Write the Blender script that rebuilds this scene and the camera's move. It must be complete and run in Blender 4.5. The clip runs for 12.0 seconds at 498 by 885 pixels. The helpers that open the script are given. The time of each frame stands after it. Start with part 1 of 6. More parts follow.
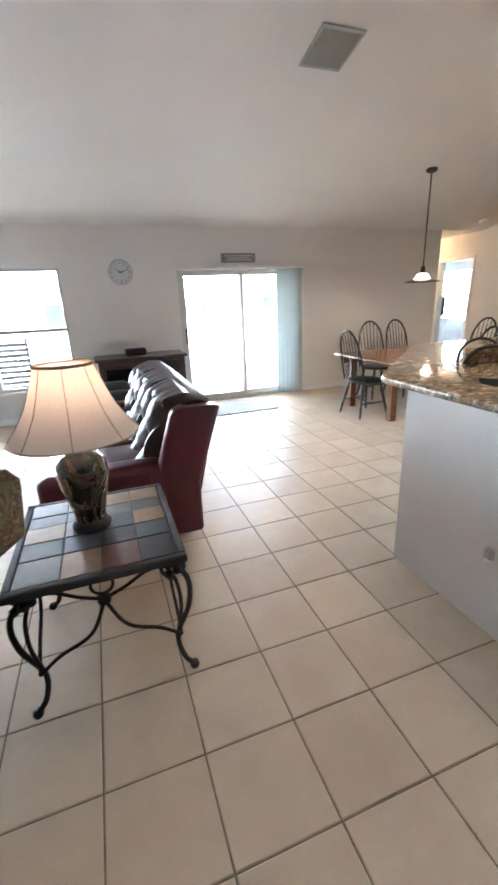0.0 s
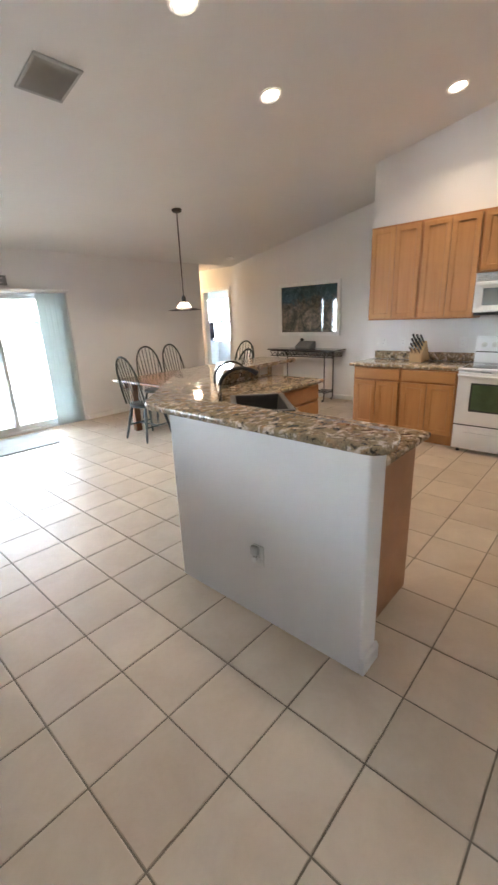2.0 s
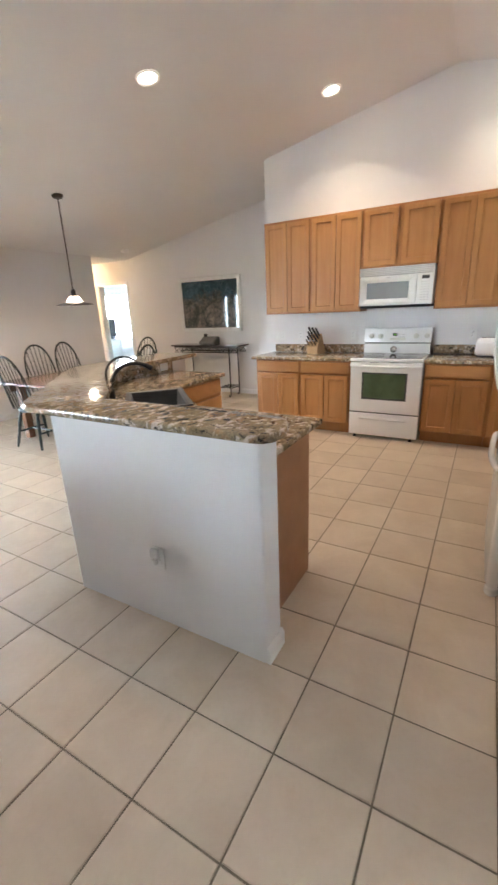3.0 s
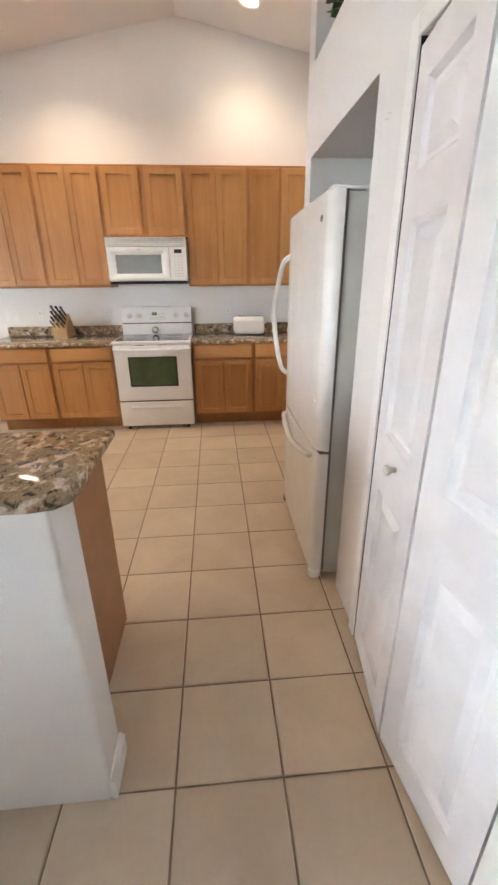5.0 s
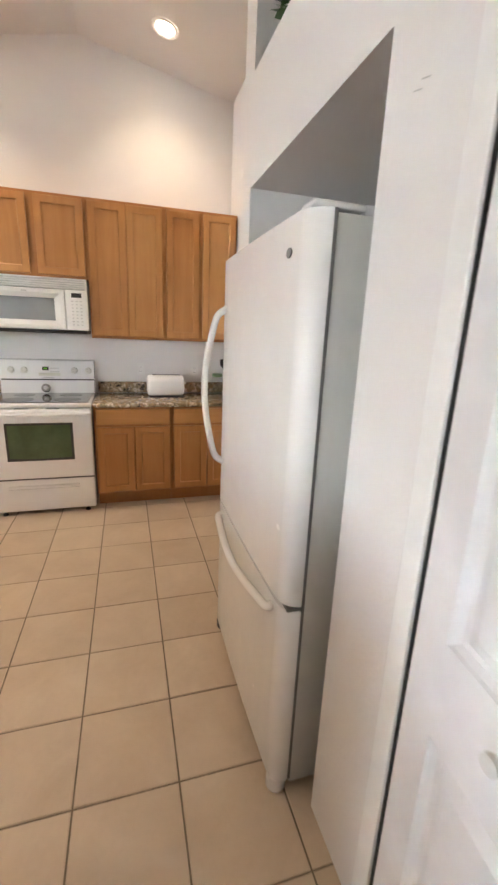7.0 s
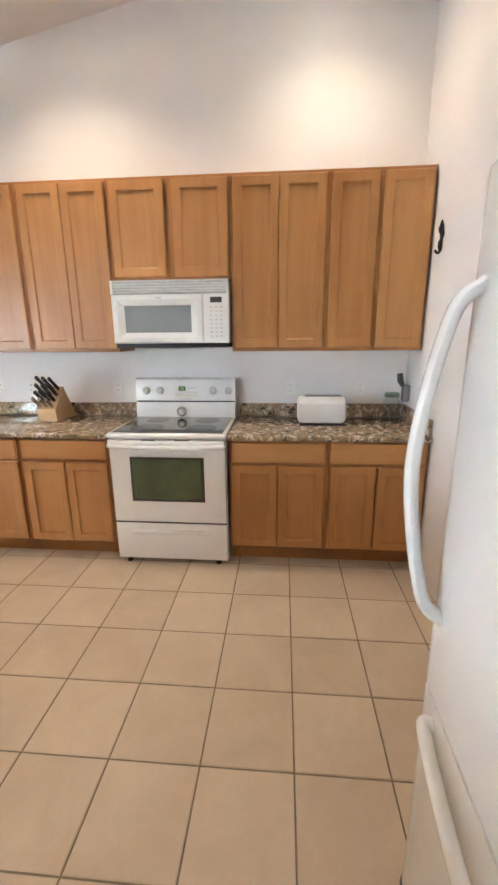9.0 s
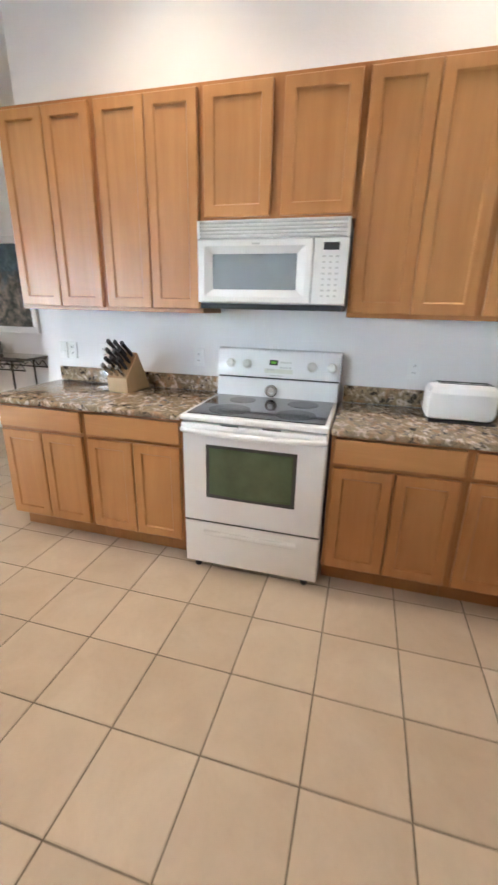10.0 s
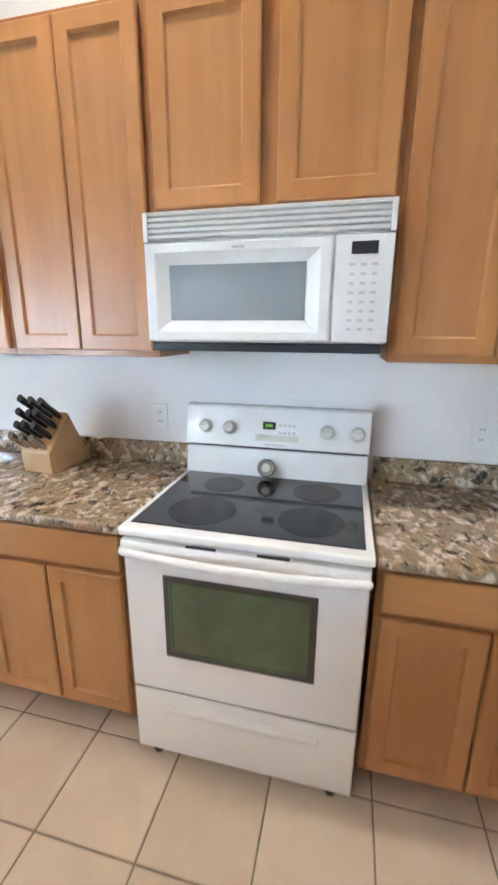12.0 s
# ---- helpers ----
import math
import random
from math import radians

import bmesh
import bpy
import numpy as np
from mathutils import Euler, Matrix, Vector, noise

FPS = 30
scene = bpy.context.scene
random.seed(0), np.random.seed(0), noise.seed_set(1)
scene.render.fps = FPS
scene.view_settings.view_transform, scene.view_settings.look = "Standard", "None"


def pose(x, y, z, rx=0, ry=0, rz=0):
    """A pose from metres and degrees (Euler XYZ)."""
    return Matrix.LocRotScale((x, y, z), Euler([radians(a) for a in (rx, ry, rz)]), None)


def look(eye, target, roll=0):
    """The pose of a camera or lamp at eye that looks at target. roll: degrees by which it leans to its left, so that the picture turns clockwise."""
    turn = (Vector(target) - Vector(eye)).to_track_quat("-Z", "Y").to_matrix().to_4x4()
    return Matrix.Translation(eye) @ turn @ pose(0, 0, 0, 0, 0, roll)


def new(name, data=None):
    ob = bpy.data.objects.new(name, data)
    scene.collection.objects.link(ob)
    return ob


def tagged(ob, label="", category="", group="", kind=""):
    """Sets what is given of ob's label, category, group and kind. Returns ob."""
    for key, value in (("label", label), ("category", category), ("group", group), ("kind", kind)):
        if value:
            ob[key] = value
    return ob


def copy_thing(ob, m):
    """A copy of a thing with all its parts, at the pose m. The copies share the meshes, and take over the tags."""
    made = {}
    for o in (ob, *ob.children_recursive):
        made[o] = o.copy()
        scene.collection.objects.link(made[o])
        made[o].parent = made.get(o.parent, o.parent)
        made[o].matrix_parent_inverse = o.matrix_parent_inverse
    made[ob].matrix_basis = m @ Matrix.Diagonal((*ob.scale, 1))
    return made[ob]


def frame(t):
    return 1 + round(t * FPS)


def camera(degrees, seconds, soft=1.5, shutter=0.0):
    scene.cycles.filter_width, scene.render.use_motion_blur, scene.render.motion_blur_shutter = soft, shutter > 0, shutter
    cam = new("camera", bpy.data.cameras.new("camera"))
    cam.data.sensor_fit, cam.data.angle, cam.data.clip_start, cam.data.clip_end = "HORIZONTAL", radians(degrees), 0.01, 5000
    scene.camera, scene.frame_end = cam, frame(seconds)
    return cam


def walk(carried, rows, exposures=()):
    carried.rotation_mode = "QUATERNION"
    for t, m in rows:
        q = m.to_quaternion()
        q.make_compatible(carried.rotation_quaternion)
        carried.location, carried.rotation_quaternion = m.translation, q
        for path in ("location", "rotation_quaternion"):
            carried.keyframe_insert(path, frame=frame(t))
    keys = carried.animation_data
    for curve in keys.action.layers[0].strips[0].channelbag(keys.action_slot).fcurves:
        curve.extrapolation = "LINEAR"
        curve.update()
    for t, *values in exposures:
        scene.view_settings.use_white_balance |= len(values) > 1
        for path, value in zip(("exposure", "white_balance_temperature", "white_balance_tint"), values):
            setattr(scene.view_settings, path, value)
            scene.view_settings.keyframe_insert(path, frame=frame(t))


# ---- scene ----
cam = camera(62.9, 12.0, soft=2.5, shutter=0.3)
EXPOSURES = [(0.0, 3.52, 6300, 14), (1.5, 3.50, 6420, 13), (2.5, 3.62, 6300, 12), (3.5, 3.85, 6230, 12), (5.5, 3.75, 6850, 15), (6.5, 3.71, 6900, 15), (8.5, 3.78, 6400, 12), (9.5, 3.90, 6300, 11), (10.0, 4.0, 5850, 9), (10.5, 3.98, 5550, 8), (12.0, 4.06, 5600, 8)]
PATH = [
    (0, (-4.594, 0.016, 1.506), (-3.979, 1.802, 0.85), -2.5),
    (0.5, (-4.524, -0.024, 1.53), (-3.699, 1.698, 0.937), -2.8),
    (1, (-4.491, -0.036, 1.526), (-3.438, 1.562, 0.944), -2.6),
    (1.5, (-4.459, -0.057, 1.524), (-3.197, 1.378, 0.934), -2.1),
    (2, (-4.444, -0.088, 1.536), (-3.035, 1.201, 0.942), -2.3),
    (2.5, (-4.409, -0.111, 1.508), (-2.879, 1.023, 0.898), -2.8),
    (3, (-4.337, -0.141, 1.495), (-2.694, 0.816, 0.874), -2.5),
    (3.5, (-4.246, -0.116, 1.468), (-2.479, 0.562, 0.822), -2.3),
    (3.7, (-4.214, -0.069, 1.434), (-2.381, 0.439, 0.816), -1.8),
    (5.3, (-3.786, 0.187, 1.487), (-1.958, -0.088, 0.725), 0.3),
    (5.5, (-3.715, 0.204, 1.47), (-1.897, -0.172, 0.725), 0.8),
    (6, (-3.575, 0.29, 1.506), (-1.779, -0.312, 0.865), -1.2),
    (6.5, (-3.394, 0.251, 1.492), (-1.647, -0.476, 0.844), 0.9),
    (6.7, (-3.283, 0.177, 1.506), (-1.488, -0.503, 0.944), 1.9),
    (8.3, (-2.465, 0.061, 1.469), (-0.569, -0.082, 0.849), 3.0),
    (8.5, (-2.342, 0.075, 1.534), (-0.42, 0.073, 0.983), 3.3),
    (9, (-2.15, 0.058, 1.517), (-0.222, 0.22, 1.011), -0.5),
    (9.5, (-1.873, 0.2, 1.526), (0.028, 0.434, 0.953), 1.5),
    (10, (-1.596, 0.289, 1.46), (0.235, 0.788, 0.827), 1.3),
    (10.5, (-1.329, 0.352, 1.487), (0.443, 1.13, 0.984), 0.7),
    (11, (-1.15, 0.456, 1.498), (0.705, 0.998, 0.984), 0.2),
    (11.5, (-0.986, 0.519, 1.493), (0.901, 0.807, 0.894), 1.0),
    (12, (-0.735, 0.517, 1.503), (1.144, 0.966, 0.987), 0.4),
]
walk(cam, [(t, look(eye, target, roll)) for t, eye, target, roll in PATH], EXPOSURES)

# ---- light and exposure ----
world = bpy.data.worlds.new("sky")
scene.world = world
world.use_nodes = True
sky = world.node_tree.nodes.new("ShaderNodeTexSky")
sky.sky_type, sky.sun_disc = "NISHITA", False
sky.sun_elevation, sky.sun_rotation = radians(64), radians(200)
world.node_tree.links.new(sky.outputs[0], world.node_tree.nodes["Background"].inputs[0])
world.node_tree.nodes["Background"].inputs[1].default_value = 0.15


def lamp(name, kind, m, power, colour, **more):
    data = bpy.data.lights.new(name, kind)
    data.energy, data.color = power, colour
    for key, value in more.items():
        if key == "size":
            data.shadow_soft_size = value
        elif key == "cone":
            data.spot_size, data.spot_blend = radians(value), 0.9
        elif key == "angle":
            data.angle = radians(value)
    ob = new(name, data)
    ob.matrix_world = m
    return ob


SUN = Vector((0.18, -0.48, 1.05))
lamp("sun", "SUN", look(SUN * 10, (0, 0, 0)), 5.0, (1.0, 0.95, 0.87), angle=0.6)
WARM = (1.0, 0.81, 0.60)
BULB = 5.0
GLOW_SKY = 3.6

# ---- small geometry helpers ----
ORIGIN = {}
GENTLE = 0.004


def thing(name, at, label, category, group="", kind=""):
    ob = new(name)
    ob.location = at
    ob.empty_display_size = 0.1
    ORIGIN[ob.name] = Vector(at)
    return tagged(ob, label, category, group, kind)


def part(name, bm, material, parent=None, label="", smooth=False):
    """One mesh under a thing; bm is in world metres."""
    o = ORIGIN[parent.name] if parent else Vector((0, 0, 0))
    if parent:
        bmesh.ops.translate(bm, verts=bm.verts, vec=-o)
    bmesh.ops.recalc_face_normals(bm, faces=bm.faces)
    me = bpy.data.meshes.new(name)
    bm.to_mesh(me)
    bm.free()
    if smooth:
        for p in me.polygons:
            p.use_smooth = True
        me.set_sharp_from_angle(angle=radians(38))
    me.materials.append(material)
    ob = new(name, me)
    ORIGIN[ob.name] = o
    if parent:
        ob.parent = parent
    if label:
        tagged(ob, label)
    return ob


def box(x0, x1, y0, y1, z0, z1, bevel=0.0, seg=2, bm=None):
    own = bmesh.new()
    bmesh.ops.create_cube(own, size=1)
    for v in own.verts:
        v.co = Vector((x0 + (v.co.x + 0.5) * (x1 - x0), y0 + (v.co.y + 0.5) * (y1 - y0), z0 + (v.co.z + 0.5) * (z1 - z0)))
    if bevel:
        bmesh.ops.bevel(own, geom=own.edges[:], offset=bevel, segments=seg, profile=0.5, affect="EDGES")
    return merge(bm, own)


def merge(bm, own):
    if bm is None:
        return own
    me = bpy.data.meshes.new("tmp")
    own.to_mesh(me)
    own.free()
    bm.from_mesh(me)
    bpy.data.meshes.remove(me)
    return bm


def prism(points, z0, z1, bevel=0.0, bm=None, seg=2):
    own = bmesh.new()
    low = [own.verts.new((x, y, z0)) for x, y in points]
    top = [own.verts.new((x, y, z1)) for x, y in points]
    own.faces.new(low[::-1])
    own.faces.new(top)
    n = len(points)
    for i in range(n):
        own.faces.new((low[i], low[(i + 1) % n], top[(i + 1) % n], top[i]))
    if bevel:
        flat = [e for e in own.edges if abs(e.verts[0].co.z - e.verts[1].co.z) < 1e-6]
        bmesh.ops.bevel(own, geom=flat, offset=bevel, segments=seg, profile=0.5, affect="EDGES")
    return merge(bm, own)


def tube(points, radius, bm=None, segs=8, flat=1.0):
    """A round bar along a line of points; radius may be a list."""
    own = bmesh.new()
    pts = [Vector(p) for p in points]
    rings = []
    side = None
    for i, p in enumerate(pts):
        way = (pts[min(i + 1, len(pts) - 1)] - pts[max(i - 1, 0)]).normalized()
        if side is None:
            side = way.cross(Vector((0.31, 0.17, 0.93))).normalized()
        side = (side - way * side.dot(way)).normalized()
        up = way.cross(side)
        r = radius[i] if isinstance(radius, (list, tuple)) else radius
        rings.append([own.verts.new(p + r * (math.cos(a) * side + flat * math.sin(a) * up)) for a in (2 * math.pi * k / segs for k in range(segs))])
    for a, b in zip(rings, rings[1:]):
        for k in range(segs):
            own.faces.new((a[k], a[(k + 1) % segs], b[(k + 1) % segs], b[k]))
    own.faces.new(rings[0][::-1])
    own.faces.new(rings[-1])
    return merge(bm, own)


def lathe(profile, at, segs=32, bm=None, axis="z", cap=True):
    """Turn (radius, height) pairs about an axis through at."""
    own = bmesh.new()
    rings = []
    for r, h in profile:
        ring = []
        for k in range(segs):
            a = 2 * math.pi * k / segs
            c, s = r * math.cos(a), r * math.sin(a)
            p = {"z": (c, s, h), "x": (h, c, s), "y": (c, h, s)}[axis]
            ring.append(own.verts.new(Vector(at) + Vector(p)))
        rings.append(ring)
    for a, b in zip(rings, rings[1:]):
        for k in range(segs):
            own.faces.new((a[k], a[(k + 1) % segs], b[(k + 1) % segs], b[k]))
    if cap:
        own.faces.new(rings[0][::-1])
        own.faces.new(rings[-1])
    return merge(bm, own)


def arc(centre, radius, a0, a1, n, u, v):
    return [Vector(centre) + radius * (math.cos(radians(a)) * Vector(u) + math.sin(radians(a)) * Vector(v)) for a in (a0 + (a1 - a0) * k / n for k in range(n + 1))]


def smooth_line(points, n=6):
    """A rounded line through the points."""
    p = [Vector(q) for q in points]
    p = [2 * p[0] - p[1]] + p + [2 * p[-1] - p[-2]]
    out = []
    for i in range(1, len(p) - 2):
        for k in range(n):
            t = k / n
            out.append(0.5 * (2 * p[i] + (p[i + 1] - p[i - 1]) * t + (2 * p[i - 1] - 5 * p[i] + 4 * p[i + 1] - p[i + 2]) * t * t
                              + (3 * p[i] - p[i - 1] - 3 * p[i + 1] + p[i + 2]) * t ** 3))
    return out + [p[-2]]


def holed(lo, hi, top, holes, place, thick):
    """A wall slab over u from lo to hi, from the floor to top(u), with openings (u0, u1, z0, z1). place(u, w, z) gives the world point,
    w from 0 to thick. Only outer faces are made."""
    own = bmesh.new()
    us = sorted({lo, hi, *[h[0] for h in holes], *[h[1] for h in holes]} | set(top[1]))
    zs = sorted({0.0, *[h[2] for h in holes], *[h[3] for h in holes]} - {9.0})
    rows = zs + [None]

    def zat(r, u):
        return top[0](u) if rows[r] is None else rows[r]

    def solid(i, r):
        if not (0 <= i < len(us) - 1 and 0 <= r < len(rows) - 1):
            return False
        um = (us[i] + us[i + 1]) / 2
        zm = (zat(r, um) + zat(r + 1, um)) / 2
        return not any(h[0] < um < h[1] and h[2] < zm < h[3] for h in holes)

    cache = {}

    def v(i, r, w):
        key = (i, r, w)
        if key not in cache:
            cache[key] = own.verts.new(place(us[i], w * thick, zat(r, us[i])))
        return cache[key]

    for i in range(len(us) - 1):
        for r in range(len(rows) - 1):
            if not solid(i, r):
                continue
            own.faces.new((v(i, r, 0), v(i + 1, r, 0), v(i + 1, r + 1, 0), v(i, r + 1, 0)))
            own.faces.new((v(i, r, 1), v(i, r + 1, 1), v(i + 1, r + 1, 1), v(i + 1, r, 1)))
            if not solid(i - 1, r):
                own.faces.new((v(i, r, 0), v(i, r + 1, 0), v(i, r + 1, 1), v(i, r, 1)))
            if not solid(i + 1, r):
                own.faces.new((v(i + 1, r, 0), v(i + 1, r, 1), v(i + 1, r + 1, 1), v(i + 1, r + 1, 0)))
            if not solid(i, r - 1):
                own.faces.new((v(i, r, 0), v(i, r, 1), v(i + 1, r, 1), v(i + 1, r, 0)))
            if not solid(i, r + 1):
                own.faces.new((v(i, r + 1, 0), v(i + 1, r + 1, 0), v(i + 1, r + 1, 1), v(i, r + 1, 1)))
    return own


# ---- materials ----
class Nodes:
    def __init__(self, name):
        self.m = bpy.data.materials.new(name)
        self.m.use_nodes = True
        self.t = self.m.node_tree
        self.b = self.t.nodes["Principled BSDF"]

    def add(self, kind, **sets):
        n = self.t.nodes.new("ShaderNode" + kind)
        for key, value in sets.items():
            if key == "operation":
                n.operation = value
            elif key == "data_type":
                n.data_type = value
            elif key == "blend_type":
                n.blend_type = value
            else:
                n.inputs[key].default_value = value
        return n

    def link(self, a, b):
        self.t.links.new(a, b)

    def coords(self, scale=(1, 1, 1), turn=(0, 0, 0)):
        c, m = self.add("TexCoord"), self.add("Mapping")
        m.inputs["Scale"].default_value = scale
        m.inputs["Rotation"].default_value = [radians(a) for a in turn]
        self.link(c.outputs["Object"], m.inputs["Vector"])
        return m.outputs[0]

    def noise(self, scale, detail=4, rough=0.55, vec=None, distort=0.0):
        n = self.add("TexNoise", Scale=scale, Detail=detail, Roughness=rough, Distortion=distort)
        self.link(vec or self.coords(), n.inputs["Vector"])
        return n.outputs["Fac"]

    def ramp(self, fac, *stops):
        r = self.add("ValToRGB")
        e = r.color_ramp.elements
        while len(e) < len(stops):
            e.new(0.5)
        for el, (p, c) in zip(e, stops):
            el.position = p
            el.color = (*c, 1) if len(c) == 3 else c
        self.link(fac, r.inputs[0])
        return r.outputs[0]

    def mix(self, fac, a, b, how="MIX"):
        n = self.add("Mix", data_type="RGBA", blend_type=how)
        for sock, value in ((n.inputs[0], fac), (n.inputs[6], a), (n.inputs[7], b)):
            if isinstance(value, (int, float)):
                sock.default_value = value
            elif isinstance(value, tuple):
                sock.default_value = (*value, 1)
            else:
                self.link(value, sock)
        return n.outputs[2]

    def bump(self, height, strength=0.2, distance=0.01):
        n = self.add("Bump", Strength=strength, Distance=distance)
        self.link(height, n.inputs["Height"])
        self.link(n.outputs[0], self.b.inputs["Normal"])

    def set(self, **values):
        for key, value in values.items():
            self.b.inputs[key.replace("_", " ")].default_value = value
        return self


def plain(name, colour, rough=0.5, metal=0.0, vary=0.06, scale=6.0, grain=220.0, bump=0.05, coat=0.0):
    """Paint, plastic or metal with faint blotches and fine relief."""
    n = Nodes(name)
    lo = tuple(c * (1 - vary) for c in colour)
    hi = tuple(min(1, c * (1 + vary)) for c in colour)
    n.link(n.ramp(n.noise(scale, 5), (0.3, lo), (0.7, hi)), n.b.inputs["Base Color"])
    r = n.add("MapRange")
    n.link(n.noise(scale * 3, 4), r.inputs[0])
    r.inputs["To Min"].default_value, r.inputs["To Max"].default_value = max(0.02, rough - 0.07), min(1, rough + 0.07)
    n.link(r.outputs[0], n.b.inputs["Roughness"])
    n.set(Metallic=metal, Coat_Weight=coat, Coat_Roughness=0.08)
    if bump:
        n.bump(n.noise(grain, 3), bump, 0.004)
    return n.m


def wall_paint(name, colour):
    n = Nodes(name)
    lo = tuple(c * 0.965 for c in colour)
    n.link(n.ramp(n.noise(1.3, 6, 0.6), (0.3, lo), (0.7, colour)), n.b.inputs["Base Color"])
    n.set(Roughness=0.75)
    v = n.add("TexVoronoi", Scale=75.0)
    n.link(n.coords(), v.inputs["Vector"])
    h = n.mix(0.5, n.noise(48, 5, 0.6), v.outputs["Distance"])
    n.bump(h, 0.22, 0.004)
    return n.m


def wood(name, light, dark, knots=True, grain=(26, 26, 1.6), gloss=0.36):
    n = Nodes(name)
    info = n.add("ObjectInfo")
    shift = n.add("VectorMath", operation="ADD")
    far = n.add("VectorMath", operation="SCALE")
    n.link(info.outputs["Random"], far.inputs["Scale"])
    far.inputs[0].default_value = (3.1, 4.7, 2.3)
    n.link(n.coords(grain), shift.inputs[0])
    n.link(far.outputs[0], shift.inputs[1])
    a = n.noise(0.7, 6, 0.6, shift.outputs[0], 1.6)
    fine = n.noise(5.0, 3, 0.6, shift.outputs[0], 0.2)
    base = n.ramp(a, (0.22, dark), (0.72, light))
    pores = n.ramp(fine, (0.30, (0.86, 0.82, 0.78)), (0.52, (1, 1, 1)))
    tone = n.ramp(info.outputs["Random"], (0.0, (0.90, 0.83, 0.76)), (1.0, (1.07, 1.07, 1.06)))
    col = n.mix(0.22, n.mix(1.0, base, tone, "MULTIPLY"), pores, "MULTIPLY")
    n.link(n.mix(0.32, col, n.ramp(n.noise(2.2, 3), (0.3, dark), (0.7, light))), n.b.inputs["Base Color"])
    n.set(Roughness=gloss, Coat_Weight=0.25, Coat_Roughness=0.25)
    n.bump(fine, 0.06, 0.002)
    return n.m


def granite(name):
    n = Nodes(name)
    flow = n.noise(2.4, 6, 0.62, n.coords((1.0, 2.1, 1.5), (0, 0, 38)), 1.3)
    blot = n.noise(17.0, 5, 0.64, n.coords((1.0, 1.35, 1.2), (0, 0, 40)), 0.6)
    dark = n.noise(19.0, 5, 0.66, n.coords((1.0, 1.4, 1.2), (0, 0, 30)), 0.7)
    rust = n.noise(8.0, 5, 0.6, n.coords((1.0, 1.5, 1.2), (0, 0, 50)), 0.8)
    pebble = n.add("TexVoronoi", Scale=75.0)
    n.link(n.coords((1.2, 1.0, 1.0), (0, 0, 30)), pebble.inputs["Vector"])
    fine = n.noise(120.0, 4, 0.65)
    col = n.ramp(flow, (0.32, (0.15, 0.118, 0.074)), (0.45, (0.34, 0.26, 0.16)), (0.56, (0.24, 0.19, 0.122)), (0.70, (0.47, 0.37, 0.235)))
    col = n.mix(n.ramp(rust, (0.52, (0, 0, 0)), (0.64, (0.7, 0.7, 0.7))), col, (0.42, 0.225, 0.11))
    col = n.mix(n.ramp(blot, (0.51, (0, 0, 0)), (0.585, (0.92, 0.92, 0.92))), col, (0.66, 0.55, 0.45))
    col = n.mix(n.ramp(dark, (0.39, (0.94, 0.94, 0.94)), (0.45, (0, 0, 0))), col, (0.045, 0.040, 0.034))
    chips = n.ramp(pebble.outputs["Color"], (0.12, (0.66, 0.63, 0.6)), (0.5, (1.0, 1.0, 1.0)), (0.9, (1.12, 1.1, 1.08)))
    col = n.mix(0.4, col, chips, "MULTIPLY")
    grain = n.ramp(fine, (0.34, (0.65, 0.63, 0.61)), (0.6, (1.12, 1.12, 1.12)))
    n.link(n.mix(0.6, col, grain, "MULTIPLY"), n.b.inputs["Base Color"])
    n.set(Roughness=0.1, Coat_Weight=0.1, Coat_Roughness=0.05)
    return n.m


def tile_clay(name, island):
    n = Nodes(name)
    if island:
        r = n.add("NewGeometry").outputs["Random Per Island"]
    else:
        r = n.add("ObjectInfo").outputs["Random"]
    move = n.add("VectorMath", operation="SCALE")
    move.inputs[0].default_value = (7.3, 5.1, 3.7)
    n.link(r, move.inputs["Scale"])
    vec = n.add("VectorMath", operation="ADD")
    n.link(n.coords(), vec.inputs[0])
    n.link(move.outputs[0], vec.inputs[1])
    cloud = n.noise(3.6, 5, 0.55, vec.outputs[0], 0.6)
    fine = n.noise(38.0, 4, 0.6, vec.outputs[0])
    base = n.ramp(cloud, (0.28, (0.535, 0.430, 0.322)), (0.72, (0.63, 0.527, 0.410)))
    tone = n.ramp(r, (0, (0.94, 0.93, 0.92)), (1, (1.04, 1.04, 1.04)))
    speck = n.ramp(fine, (0.3, (0.975, 0.97, 0.965)), (0.55, (1, 1, 1)))
    n.link(n.mix(1.0, n.mix(1.0, base, tone, "MULTIPLY"), speck, "MULTIPLY"), n.b.inputs["Base Color"])
    rr = n.add("MapRange")
    n.link(cloud, rr.inputs[0])
    rr.inputs["To Min"].default_value, rr.inputs["To Max"].default_value = 0.40, 0.52
    n.link(rr.outputs[0], n.b.inputs["Roughness"])
    n.set(Specular_IOR_Level=0.22)
    n.bump(cloud, 0.06, 0.004)
    return n.m


